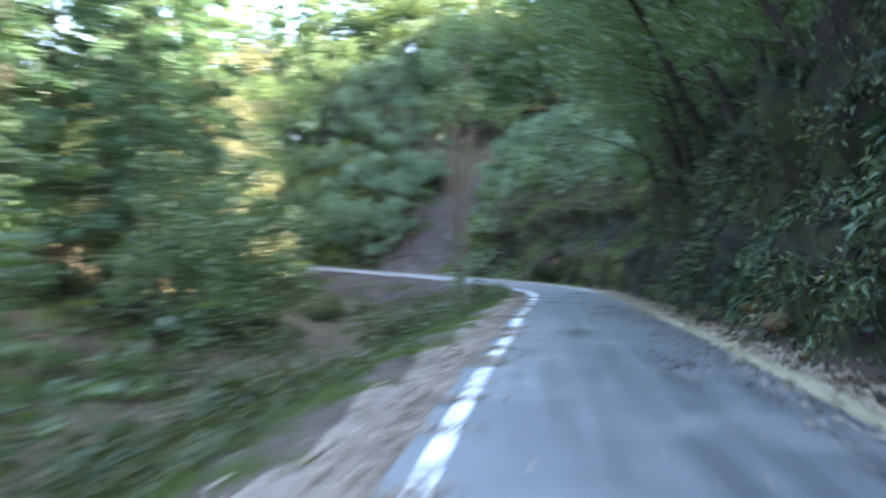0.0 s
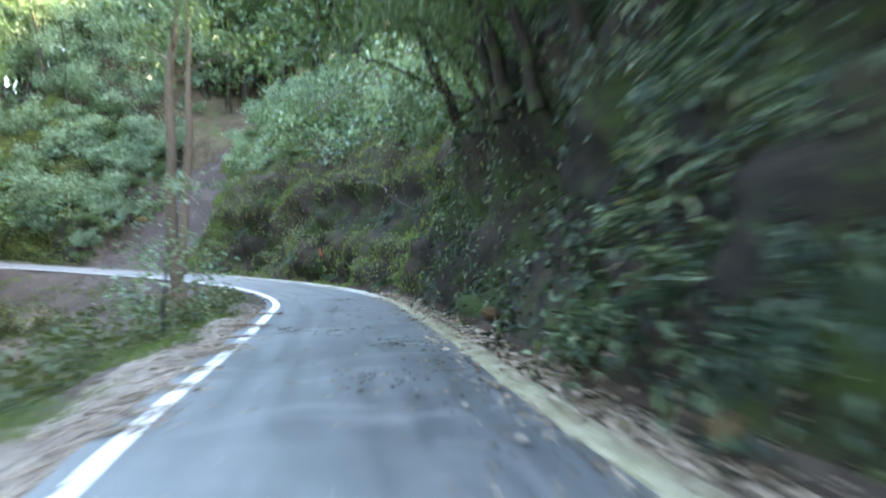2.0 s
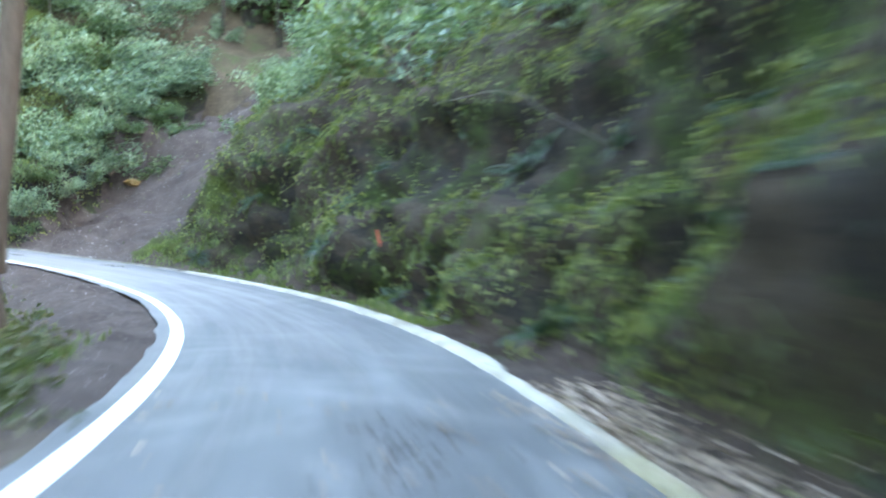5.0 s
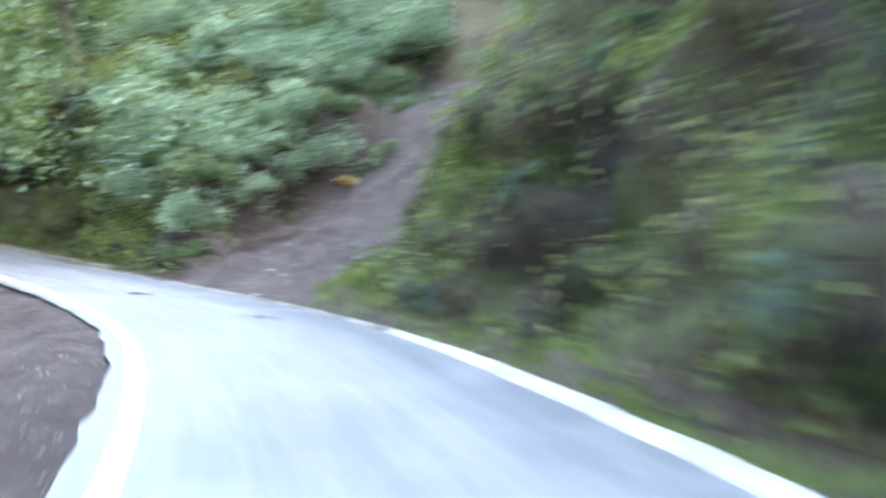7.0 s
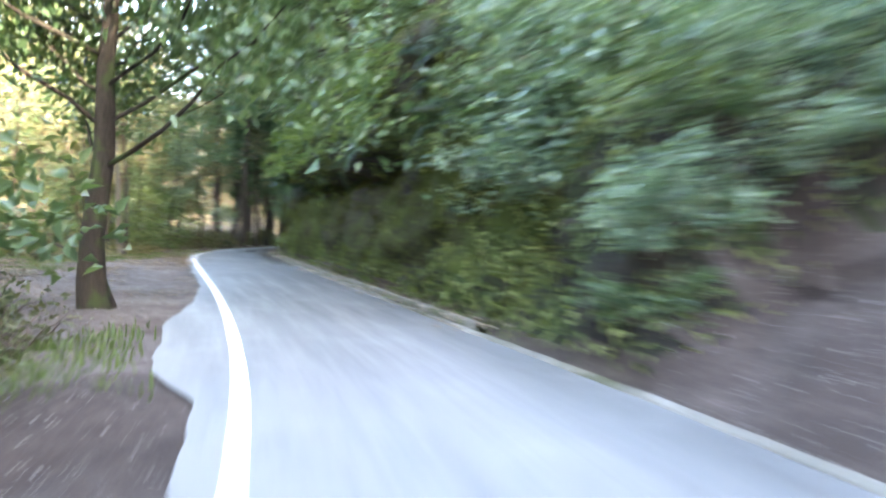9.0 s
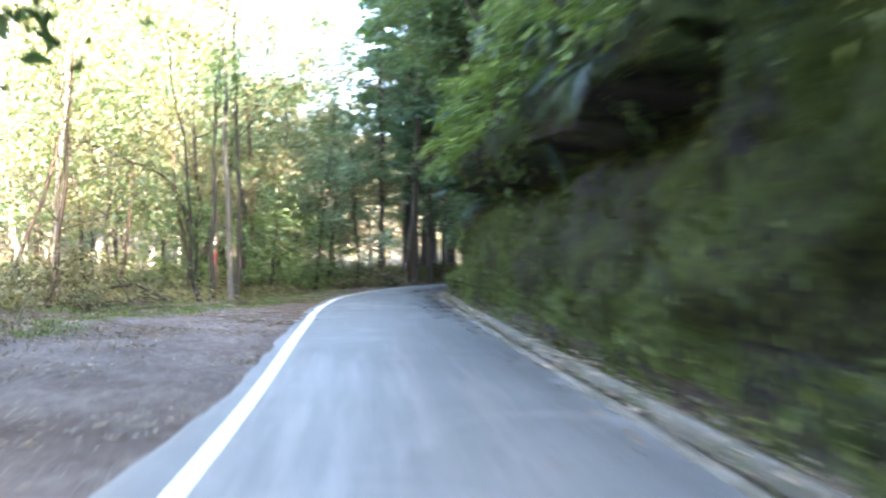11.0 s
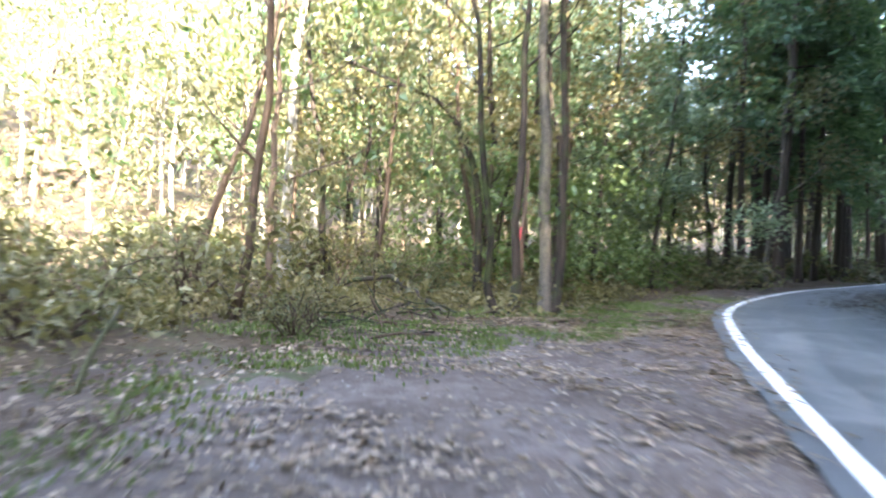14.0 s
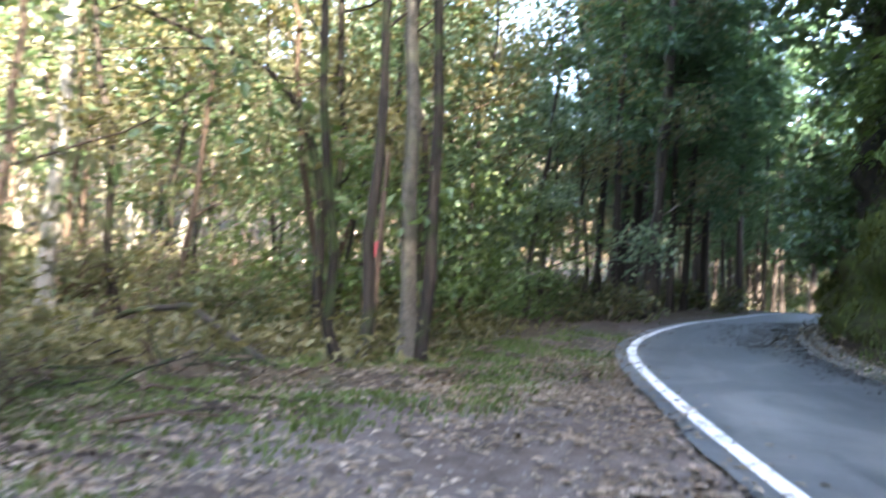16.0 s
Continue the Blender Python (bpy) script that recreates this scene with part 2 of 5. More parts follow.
BARK_MOTTLED = bark("mottled_bark", (.06, .055, .042), (.21, .19, .155), (.11, .11, .07), 0.7)
BARK_CEDAR = bark("cedar_bark", (.028, .024, .02), (.09, .072, .058), None, 0.06)
RED, ORANGE = plain("red_ribbon", (.6, .09, .09)), plain("orange_ribbon", (.5, .09, .05))

# ---- plan: the left edge line, the road's height and width along it ----
LINE = [(-1.24, -7.99), (-0.66, -1.99), (-0.07, 4.3), (0.5, 8.98), (1.24, 14.18), (1.84, 18.99), (2.8, 25.5), (3.5, 31.0), (3.92, 35.0), (3.88, 39.51), (3.29, 43.77), (1.99, 47.91), (-0.48, 52.76),
        (-3.13, 56.3), (-6.74, 60.05), (-10.9, 63.82), (-15.9, 67.96), (-21.82, 72.61), (-27.21, 76.99), (-31.18, 80.87), (-33.95, 85.4), (-36.4, 91.0), (-39.5, 98.5), (-43.0, 106.0), (-47, 116), (-52, 128)]


def spline(pts, n):
    pts = np.array(pts, float)
    p = np.vstack([2 * pts[0] - pts[1], pts, 2 * pts[-1] - pts[-2]])
    out = []
    for i in range(1, len(p) - 2):
        a, b, c, d = p[i - 1:i + 3]
        for u in np.arange(n) / n:
            out.append(0.5 * (2 * b + (c - a) * u + (2 * a - 5 * b + 4 * c - d) * u * u + (3 * b - a - 3 * c + d) * u ** 3))
    out.append(p[-2])
    return np.array(out)


raw = spline(LINE, 20)
arc = np.r_[0, np.cumsum(np.linalg.norm(np.diff(raw, axis=0), axis=1))]
STEP = 0.25
S = np.arange(0, arc[-1], STEP)
AXIS = np.stack([np.interp(S, arc, raw[:, 0]), np.interp(S, arc, raw[:, 1])], 1)
TAN = np.gradient(AXIS, axis=0)
TAN = np.stack([np.convolve(np.pad(TAN[:, k], 4, mode="edge"), np.ones(9) / 9, "valid") for k in (0, 1)], 1)
TAN /= np.linalg.norm(TAN, axis=1)[:, None]
NRM = np.stack([TAN[:, 1], -TAN[:, 0]], 1)      # to the right


def smooth(v, n=9):
    return np.convolve(np.pad(v, n // 2, mode="edge"), np.ones(n) / n, "valid")


ROADZ = smooth(np.interp(S, [0, 8, 20, 32, 45, 52, 60, 68, 76, 84, 95, 102, 106, 109, 115, 121, 127, 150], [0.08, 0.04, -0.01, -0.13, -0.29, -0.27, -0.09, 0.16, 0.5, 0.99, 1.73, 2.1, 2.34, 2.57, 2.86, 3.19, 3.35, 3.7]), 25)
WIDTH = smooth(np.interp(S, [0, 30, 38, 45, 50, 56, 65, 80, 95, 103, 109, 150], [3.12, 3.13, 3.11, 3.13, 3.17, 3.16, 3.22, 3.02, 3.05, 2.95, 2.35, 2.2]), 25)
KERB = 0.34


def at(s, d, h=0.0):
    """The place at s along the line and d to the right of it, h over the road."""
    k = min(max(s / STEP, 0), len(S) - 1.001)
    i, f = int(k), k - int(k)
    p = AXIS[i] * (1 - f) + AXIS[i + 1] * f + NRM[i] * d
    return Vector((p[0], p[1], ROADZ[i] * (1 - f) + ROADZ[i + 1] * f + h))


def plan(x, y):
    """s and d of places in plan, by the nearest point of the line."""
    P = np.stack([np.atleast_1d(x), np.atleast_1d(y)], 1)
    sub = AXIS[::2]
    k = np.empty(len(P), int)
    for a in range(0, len(P), 2000):
        k[a:a + 2000] = np.argmin(((P[a:a + 2000, None] - sub[None]) ** 2).sum(2), 1) * 2
    v = P - AXIS[k]
    d = np.linalg.norm(v, axis=1) * np.sign((v * NRM[k]).sum(1))
    return k, d


def blend(s, a, b):
    u = np.clip((s - a) / (b - a), 0, 1)
    return u * u * (3 - 2 * u)


GULLY = np.array([(0, 0), (0.3, -.03), (0.9, -.04), (1.8, -.25), (4, -1.5), (7, -2.4), (11, -2.4), (16, -1.3), (25, 0.8), (40, 4), (80, 20), (200, 60)])
FLAT = np.array([(0, 0), (0.3, -.03), (5, 0.02), (7, 0.1), (14, 0.3), (25, 1.6), (40, 5), (80, 22), (200, 62)])


def left_height(s, D):
    w = blend(s, 74.5, 83)
    return np.interp(D, *GULLY.T) * (1 - w) + np.interp(D, *FLAT.T) * w


def foot_gap(s):
    """How far the bank's foot stands from the kerb."""
    return np.interp(s, [0, 40, 48, 60, 64, 76, 79, 85, 200], [0.35, 0.4, 0.9, 0.9, 0.5, 0.15, 0.5, 0.35, 0.5])


def bank_slope(s):
    """Steepness of the bank's lower face."""
    return np.interp(s, [0, 40, 47, 58, 63, 72, 78, 84, 100, 108, 160], [3.4, 3.2, 2.1, 2.0, 2.1, 1.9, 1.7, 6.0, 6.0, 6.0, 3.0])


def bank_top(s):
    return np.interp(s, [0, 42, 48, 63, 72, 78, 84, 98, 106, 160], [5.4, 5.0, 4.6, 4.9, 2.6, 3.2, 5.8, 6.0, 5.5, 4.0])


def slide_from(E):
    """Where the soil slide begins along the road, by the distance outside the kerb."""
    return np.interp(E, [0, 1, 2.3, 4.3, 6.5, 7.6, 9.2, 14, 24], [65.3, 66.3, 67.0, 67.5, 68.6, 69.3, 70.6, 73.2, 75.4])


def slide_to(E):
    return np.interp(E, [0, 2.3, 5, 7, 9.2, 14, 24], [72.2, 73.3, 74.5, 75.0, 74.8, 76.5, 77.6])


def slide_share(s, E):
    """1 on the bare slide, falling to 0 over its mossy near side and its steep far side."""
    return blend(s, slide_from(E) - 2.8, slide_from(E) - .2) * (1 - blend(s, slide_to(E), slide_to(E) + 0.9))


def right_height(s, E):
    """Height over the road at E outside the kerb."""
    f, m, top = foot_gap(s), bank_slope(s), bank_top(s)
    run = top / m
    up = np.interp(s, [0, 60, 66, 72, 78, 84, 108], [0.85, 0.85, 0.7, 0.6, 0.66, 0.85, 0.2])
    reach = np.interp(s, [30, 42, 44, 54, 57, 92, 102], [20, 27, 21, 21, 29, 29, 18])
    E = np.asarray(E, float)
    over = np.clip(E - f - run, 0, None)
    whole = np.clip(E / f, 0, 1) * 0.05 + np.clip(E - f, 0, run) * m + np.minimum(over, reach) * up + np.clip(over - reach, 0, None) * 0.08
    scoop = np.interp(E, [0, .2, 2.3, 5.4, 7, 9.2, 14, 20, 30, 60], [0, .08, .67, 1.75, 3.2, 5.5, 9.7, 13, 18, 20])
    w = slide_share(s, E)
    return whole * (1 - w) + np.minimum(scoop, whole + .3) * w


def net(name, verts, faces, material, smooth_shade=False, uv=None):
    """A mesh from arrays, all faces with the same number of corners."""
    verts, faces = np.asarray(verts, np.float32), np.asarray(faces, np.int32)
    me = bpy.data.meshes.new(name)
    n, k = faces.shape
    me.vertices.add(len(verts))
    me.vertices.foreach_set("co", verts.ravel())
    me.loops.add(n * k)
    me.loops.foreach_set("vertex_index", faces.ravel())
    me.polygons.add(n)
    me.polygons.foreach_set("loop_start", np.arange(0, n * k, k, dtype=np.int32))
    me.polygons.foreach_set("loop_total", np.full(n, k, np.int32))
    if smooth_shade:
        me.polygons.foreach_set("use_smooth", np.ones(n, bool))
    me.update(calc_edges=True)
    if uv is not None:
        me.uv_layers.new(name="uv").data.foreach_set("uv", np.asarray(uv, np.float32)[faces.ravel()].ravel())
    me.materials.append(material)
    return me


def grid_faces(rows, cols):
    i, j = np.meshgrid(np.arange(rows - 1), np.arange(cols - 1), indexing="ij")
    a = (i * cols + j).ravel()
    return np.stack([a, a + 1, a + cols + 1, a + cols], 1)


def wobble(P, scale, amp, octaves=3):
    return np.array([amp * noise.fractal(Vector(p) * scale, 1.0, 2.0, octaves) for p in P])


def loft(name, s0, s1, section, material, bumpy=None, step=1, uv=False):
    """A sheet along the road; section(k) gives rows of (d, height over the road)."""
    idx = np.arange(int(s0 / STEP), min(int(s1 / STEP), len(S) - 1) + 1, step)
    V, U = [], []
    for k in idx:
        sec = np.asarray(section(k), float)
        p = AXIS[k] + NRM[k] * sec[:, :1]
        V.append(np.c_[p, ROADZ[k] + sec[:, 1]])
        U.append(np.c_[np.full(len(sec), S[k]), sec[:, 0]])
    V, cols = np.vstack(V), len(V[0])
    if bumpy:
        V = bumpy(V, len(idx), cols)
    return new(name, net(name, V, grid_faces(len(idx), cols), material, True, np.vstack(U) if uv else None))


# ---- road ----
SEND = S[-1]
APRON = lambda s: np.interp(s, [0, 50, 66, 70.5, 72.5, 74, 78, 81, 85, 200], [0.22, 0.26, 0.26, 0.3, 0.36, 0.8, 0.9, 0.5, 0.24, 0.22])
ragged = [0.06 * noise.fractal(Vector((s * 0.9, 3.1, 0)), 1.0, 2.0, 4) for s in S]
road = loft("road", 0, SEND, lambda k: [(d, 0.025 * math.sin(max(0, min(1, (d + .4) / 3.6)) * math.pi)) for d in np.linspace(-APRON(S[k]) + ragged[k], WIDTH[k] + 0.02, 10)], ASPHALT, uv=True)
tagged(road, kind="structure")
line = loft("edge_line", 36, SEND, lambda k: [(-w, .012), (0, .016), (w, .014)] if (w := float(np.interp(S[k], [40, 56, 76, 84], [.095, .078, .078, .067])) + ragged[k] * .12) else [], PAINT)
tagged(line, kind="structure")
line = loft("edge_line", 0, 36, lambda k: [(-0.085 + ragged[k] * .2, .012), (0, .016), (0.085 + ragged[k] * .2, .014)], PAINT_WORN)
tagged(line, kind="structure")


def kerb_section(k):
    """An old flat gutter strip, worn at its edges."""
    s, w = S[k], WIDTH[k]
    n = 0.05 * noise.fractal(Vector((s * 1.3, 0, 0)), 1.0, 2.0, 3) + 0.02 * noise.noise(Vector((s * 5, 4, 0)))
    wide = KERB * np.interp(s, [0, 30, 41, 42, 47, 47.3, 60, 64, 78], [.7, .8, .85, .4, .4, .75, 0.75, 0.35, 0.35])
    lift = np.interp(s, [0, 40, 62, 78], [0.07, 0.06, 0.04, 0.03])
    return [(w + n, -0.05), (w + n + 0.015, lift * 0.4), (w + n + 0.05, lift * 0.7 + n * .3), (w + n + wide * 0.6, lift + n * .4), (w + n + wide - 0.03, lift + .01), (w + n + wide, lift - 0.02), (w + n + wide + .02, -0.15)]


def channel_section(k):
    """A narrow open channel between two concrete ribs."""
    s, w = S[k], WIDTH[k]
    n = 0.02 * noise.fractal(Vector((s * 1.1, 0, 2)), 1.0, 2.0, 3) + 0.008 * noise.noise(Vector((s * 6, 4, 0)))
    return [(w + n, -0.05), (w + n + .01, .02), (w + n + .11, .03), (w + n + .13, -.02), (w + n + .15, -.09), (w + .27, -.09 + n), (w + .29 + n, 0), (w + .31 + n, .075), (w + .40 + n, .08), (w + .42 + n, .04), (w + .44, -.1)]


tagged(loft("kerb", 0, 44, kerb_section, OLDCONC), kind="structure")
tagged(loft("kerb", 44, 62.5, kerb_section, CONCRETE), kind="structure")
DAMPCONC = earth("damp_concrete", (.09, .085, .065), (.22, .205, .17), (.37, .35, .30), (.055, .06, .025), 0.56)
tagged(loft("kerb", 62.5, 77, kerb_section, DAMPCONC), kind="structure")
tagged(loft("kerb", 77, SEND, channel_section, DAMPCONC), kind="structure")

# ---- right bank ----
BANKE = []
BU = np.r_[0, 0.06, 0.12, 0.2, np.linspace(0.3, 5.6, 36), np.linspace(5.9, 15, 20)]


def bank_section(k):
    """Rows by length along the surface, so that steep faces are as finely cut as flat ones."""
    e = np.linspace(0, 16, 700)
    h = right_height(S[k], e)
    run = np.r_[0, np.cumsum(np.hypot(np.diff(e), np.diff(h)))]
    ee = np.interp(BU, run, e)
    hh = np.interp(ee, e, h)
    BANKE.append(ee)
    lip = blend(S[k], 83, 87) * (1 - blend(S[k], 97, 102)) * blend(hh, 2.9, 4.3) * (1 - blend(hh, 5.6, 9))
    return np.c_[WIDTH[k] + KERB * 0.75 + ee - 0.7 * lip, hh - 0.04]


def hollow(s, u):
    """Dark hollows between the rock's ribs, 0 to 1; mask for their painted shade."""
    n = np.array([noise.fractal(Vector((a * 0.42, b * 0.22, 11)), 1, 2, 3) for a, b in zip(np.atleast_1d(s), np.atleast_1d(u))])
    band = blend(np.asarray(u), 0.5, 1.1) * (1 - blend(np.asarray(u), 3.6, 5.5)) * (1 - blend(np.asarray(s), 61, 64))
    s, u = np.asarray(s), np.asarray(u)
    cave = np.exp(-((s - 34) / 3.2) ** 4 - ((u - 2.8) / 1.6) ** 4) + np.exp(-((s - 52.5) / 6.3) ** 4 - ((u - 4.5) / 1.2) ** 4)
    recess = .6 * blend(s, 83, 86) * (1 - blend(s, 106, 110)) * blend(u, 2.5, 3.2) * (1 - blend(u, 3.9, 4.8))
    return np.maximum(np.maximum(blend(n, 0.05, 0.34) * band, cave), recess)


def bank_bumps(V, rows, cols):
    P = V.reshape(rows, cols, 3)
    nx = np.cross(np.gradient(P, axis=0), np.gradient(P, axis=1))
    nx /= np.linalg.norm(nx, axis=2)[..., None] + 1e-9
    nx *= np.sign(nx[..., 2:3] + 1e-6)
    rock = np.clip(BU / 1.0, 0, 1)[None, :].repeat(rows, 0).ravel()
    s = np.repeat(S[:rows], cols)
    calm = 1 - 0.6 * np.clip(1 - np.abs(s - 69.5) / 6, 0, 1)
    calm *= 1 - 0.5 * ((s > 84) & (s < 100))
    u = np.tile(BU, rows)
    out = -1.05 * hollow(s, u) - 0.9 * np.exp(-((s - 75.7) / .5) ** 2 - ((u - 8.2) / .5) ** 2)
    out = out + wobble(V, 0.45, 0.75, 3) * rock * calm + wobble(V, 1.7, 0.28, 3) * np.clip(rock + 0.1, 0, 1) * calm + wobble(V, 5.0, 0.05, 2)
    return V + nx.reshape(-1, 3) * out[:, None]


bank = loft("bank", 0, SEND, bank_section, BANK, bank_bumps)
tagged(bank, kind="structure")
bank.data.materials.append(MOSSBANK)
bank.data.materials.append(SLIDE)
bank.data.materials.append(FOOT)
bank.data.materials.append(SLOPESOIL)
ncol = len(BU)
nrow = len(bank.data.vertices) // ncol
fs = np.repeat(np.arange(nrow - 1), ncol - 1) * STEP
fu = np.tile(BU[:-1], nrow - 1)
BANKE = np.array(BANKE)
ROOF = np.array([noise.fractal(Vector((a * .5, 0, 5)), 1, 2, 3) for a in S])
fe = BANKE[:-1, :-1].ravel()
pick = np.where(((fs > 83) & (fu > 0.5)) | ((fs > 77) & (fu > 1)), 1, 0)
edge = np.array([1.2 * noise.fractal(Vector((a * 0.3, b * 0.5, 7)), 1, 2, 3) for a, b in zip(fs, fu)])
# Hollows skip the slope soil and stay near-black: shade put into the colour.
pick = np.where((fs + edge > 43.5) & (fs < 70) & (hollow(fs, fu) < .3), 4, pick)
pick = np.where((fs + edge > slide_from(fe) - 2.6) & (fs < slide_to(fe)), 1, pick)
pick = np.where((fs + edge * .8 > slide_from(fe)) & (fs + edge * .3 < slide_to(fe) + .25), 2, pick)
# Shade beneath the overhanging lip, painted as a ragged near-black band.
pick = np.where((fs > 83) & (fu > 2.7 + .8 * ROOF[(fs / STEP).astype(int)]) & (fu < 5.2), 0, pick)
pick = np.where((fu < foot_gap(fs) + 0.1) & (pick != 2), 3, pick)
bank.data.polygons.foreach_set("material_index", pick.astype(np.int32))
BANKV = np.empty(len(bank.data.vertices) * 3, np.float32)
bank.data.vertices.foreach_get("co", BANKV)
BANKV = BANKV.reshape(nrow, ncol, 3)
BANKN = np.cross(np.gradient(BANKV, axis=1), np.gradient(BANKV, axis=0))
BANKN /= np.linalg.norm(BANKN, axis=2)[..., None] + 1e-9
BANKN *= np.sign(BANKN[..., 2:3] + 1e-6)


def on_bank(s, u):
    """Place and normal on the bank: s along the road, u metres up its face from the kerb."""
    r = min(max(int(round(s / STEP)), 0), nrow - 1)
    c = int(np.clip(np.interp(u, BU, np.arange(ncol)), 0, ncol - 1))
    return BANKV[r, c], BANKN[r, c]


def face_u(s, E):
    """Metres up the bank's face at E outside the kerb."""
    return float(np.interp(E, BANKE[min(max(int(round(s / STEP)), 0), nrow - 1)], BU))


def on_face(s, E):
    return on_bank(s, face_u(s, E))


# ---- left ground near the road ----
LD = np.r_[0, 0.15, 0.3, 0.45, np.linspace(0.6, 7.5, 38)]


def left_section(k):
    return np.c_[-max(APRON(S[k]) - 0.22, 0.05) - LD, left_height(S[k], LD + 0.15) - 0.02]


def left_bumps(V, rows, cols):
    w = np.clip(np.tile(LD, rows) / 0.8, 0.08, 1)
    s = np.repeat(S[:rows], cols)
    V[:, 2] += wobble(V, 0.5, 0.22, 3) * w * (1 - 0.6 * blend(s, 74, 82)) + wobble(V, 2.5, 0.05, 3) * np.clip(w, .25, 1)
    return V


verge = loft("verge_ground", 0, SEND, left_section, VERGE, left_bumps)
tagged(verge, kind="structure")
for m in (DIRT, FOREST, TANSOIL, SLIDE):
    verge.data.materials.append(m)
lc = len(LD)
lr = len(verge.data.vertices) // lc
fs = np.repeat(np.arange(lr - 1), lc - 1) * STEP
fd = np.tile(LD[:-1], lr - 1)
edge = np.array([1.5 * noise.fractal(Vector((a * 0.25, b * 0.4, 2)), 1, 2, 3) for a, b in zip(fs, fd)])
turn_w = np.interp(fs, [78, 82, 92, 96, 98, 101, 104], [1.5, 4, 4.4, 3.6, 2.2, 0.8, 0.4])
pick = np.where((fs > 45) & (fs < 74) & (fd + edge * .6 < 4.5), 4, 0)
pick = np.where((fs >= 74) & (fd + edge * 0.5 < turn_w), 1, pick)
pick = np.where((fs >= 74) & (fd + edge * 0.5 > turn_w + 0.9), 2, pick)
pick = np.where((fs < 40) & (fd + edge * .25 < 0.95), 3, pick)
verge.data.polygons.foreach_set("material_index", pick.astype(np.int32))
LEFTV = np.empty(len(verge.data.vertices) * 3, np.float32)
verge.data.vertices.foreach_get("co", LEFTV)
LEFTV = LEFTV.reshape(lr, lc, 3)


def on_left(s, D):
    r = min(max(int(round(s / STEP)), 0), lr - 1)
    c = int(round(np.clip(np.interp(D, LD, np.arange(lc)), 0, lc - 1)))
    return LEFTV[r, c]


# ---- hills all round, tucked under the near ground ----
def hill_z(x, y):
    k, d = plan(x, y)
    s = S[k]
    z = ROADZ[k] + np.where(d > 0, right_height(s, np.clip(d - WIDTH[k] - KERB * 0.75, 0.01, None)), left_height(s, np.clip(-d, 0, None)))
    return z, k, d


def hills():
    xs = np.r_[np.arange(-620, -140, 40), np.arange(-140, 100, 2.0), np.arange(100, 620, 40)]
    ys = np.r_[np.arange(-520, -60, 40), np.arange(-60, 200, 2.0), np.arange(200, 700, 40)]
    X, Y = np.meshgrid(xs, ys)
    z, k, d = hill_z(X.ravel(), Y.ravel())
    near = (d > -6.5) & (d < 14)
    V = np.c_[X.ravel(), Y.ravel(), z]
    V[:, 2] += wobble(V * (1, 1, 0), 0.12, 0.9, 3) * np.clip((np.abs(d) - 6) / 6, 0, 1)
    V[:, 2] -= np.where(near, np.where(d > 0.5, 8.0, 1.2), 0.0)
    V[:, 2] = np.minimum(V[:, 2], 45 + V[:, 2] * 0.05)
    ob = new("ground", net("ground", V, grid_faces(len(ys), len(xs)), FOREST, True))
    return tagged(ob, kind="structure")


hills()


# ---- plants: parts ----
rng = np.random.default_rng(7)


def part(name, me, parent, label="", m=None):
    ob = new(name, me)
    ob.parent = parent
    if m is not None:
        ob.matrix_basis = m
    return tagged(ob, label)


def thing(name, label, category, group="", m=None):
    ob = new(name)
    ob.empty_display_size = 0.2
    if m is not None:
        ob.matrix_basis = m
    return tagged(ob, label, category, group)


def unit(v):
    return v / (np.linalg.norm(v, axis=-1, keepdims=True) + 1e-9)


def leaves(name, P, size, material, normals=None, aspect=0.5, flat=0.5, fold=0.18, along=None, r=rng):
    """Many folded blades in one mesh: P the stems' ends, flat 1 for blades that lie along normals, 0 for any turn."""
    P = np.asarray(P, float)
    n = len(P)
    size = np.broadcast_to(np.asarray(size, float), n) * r.uniform(0.65, 1.35, n)
    up = np.tile([0, 0, 1.0], (n, 1)) if normals is None else np.asarray(normals, float)
    nn = unit(up * flat + r.normal(size=(n, 3)) * (1 - flat) * 0.9)
    t = r.normal(size=(n, 3)) if along is None else np.asarray(along, float) + r.normal(size=(n, 3)) * 0.35
    t = unit(t - nn * (t * nn).sum(1)[:, None])
    b = np.cross(nn, t)
    L, W = (t * size[:, None]), (b * (size * aspect * 0.5)[:, None])
    lift = nn * (size * fold)[:, None]
    V = np.stack([P, P + L * 0.45 + W + lift, P + L - lift * 0.8, P + L * 0.45 - W + lift], 1).reshape(-1, 3)
    a = np.arange(n)[:, None] * 4
    F = np.concatenate([a + [0, 1, 2], a + [0, 2, 3]], 1).reshape(-1, 3)
    return net(name, V, F, material)


def tube(path, radii, seg=7, r=rng, rough=0.06):
    path, radii = np.asarray(path, float), np.asarray(radii, float)
    t = unit(np.gradient(path, axis=0))
    ref = np.where(np.abs(t[:, 2:3]) > 0.9, [[1.0, 0, 0]], [[0, 0, 1.0]])
    a = unit(np.cross(t, ref))
    b = np.cross(t, a)
    ang = np.linspace(0, 2 * np.pi, seg, endpoint=False)
    ring = a[:, None] * np.cos(ang)[None, :, None] + b[:, None] * np.sin(ang)[None, :, None]
    rad = radii[:, None] * (1 + r.normal(size=(len(path), seg)) * rough)
    V = (path[:, None] + ring * rad[..., None]).reshape(-1, 3)
    i, j = np.meshgrid(np.arange(len(path) - 1), np.arange(seg), indexing="ij")
    a0, a1 = (i * seg + j).ravel(), (i * seg + (j + 1) % seg).ravel()
    return V, np.stack([a0, a1, a1 + seg, a0 + seg], 1)


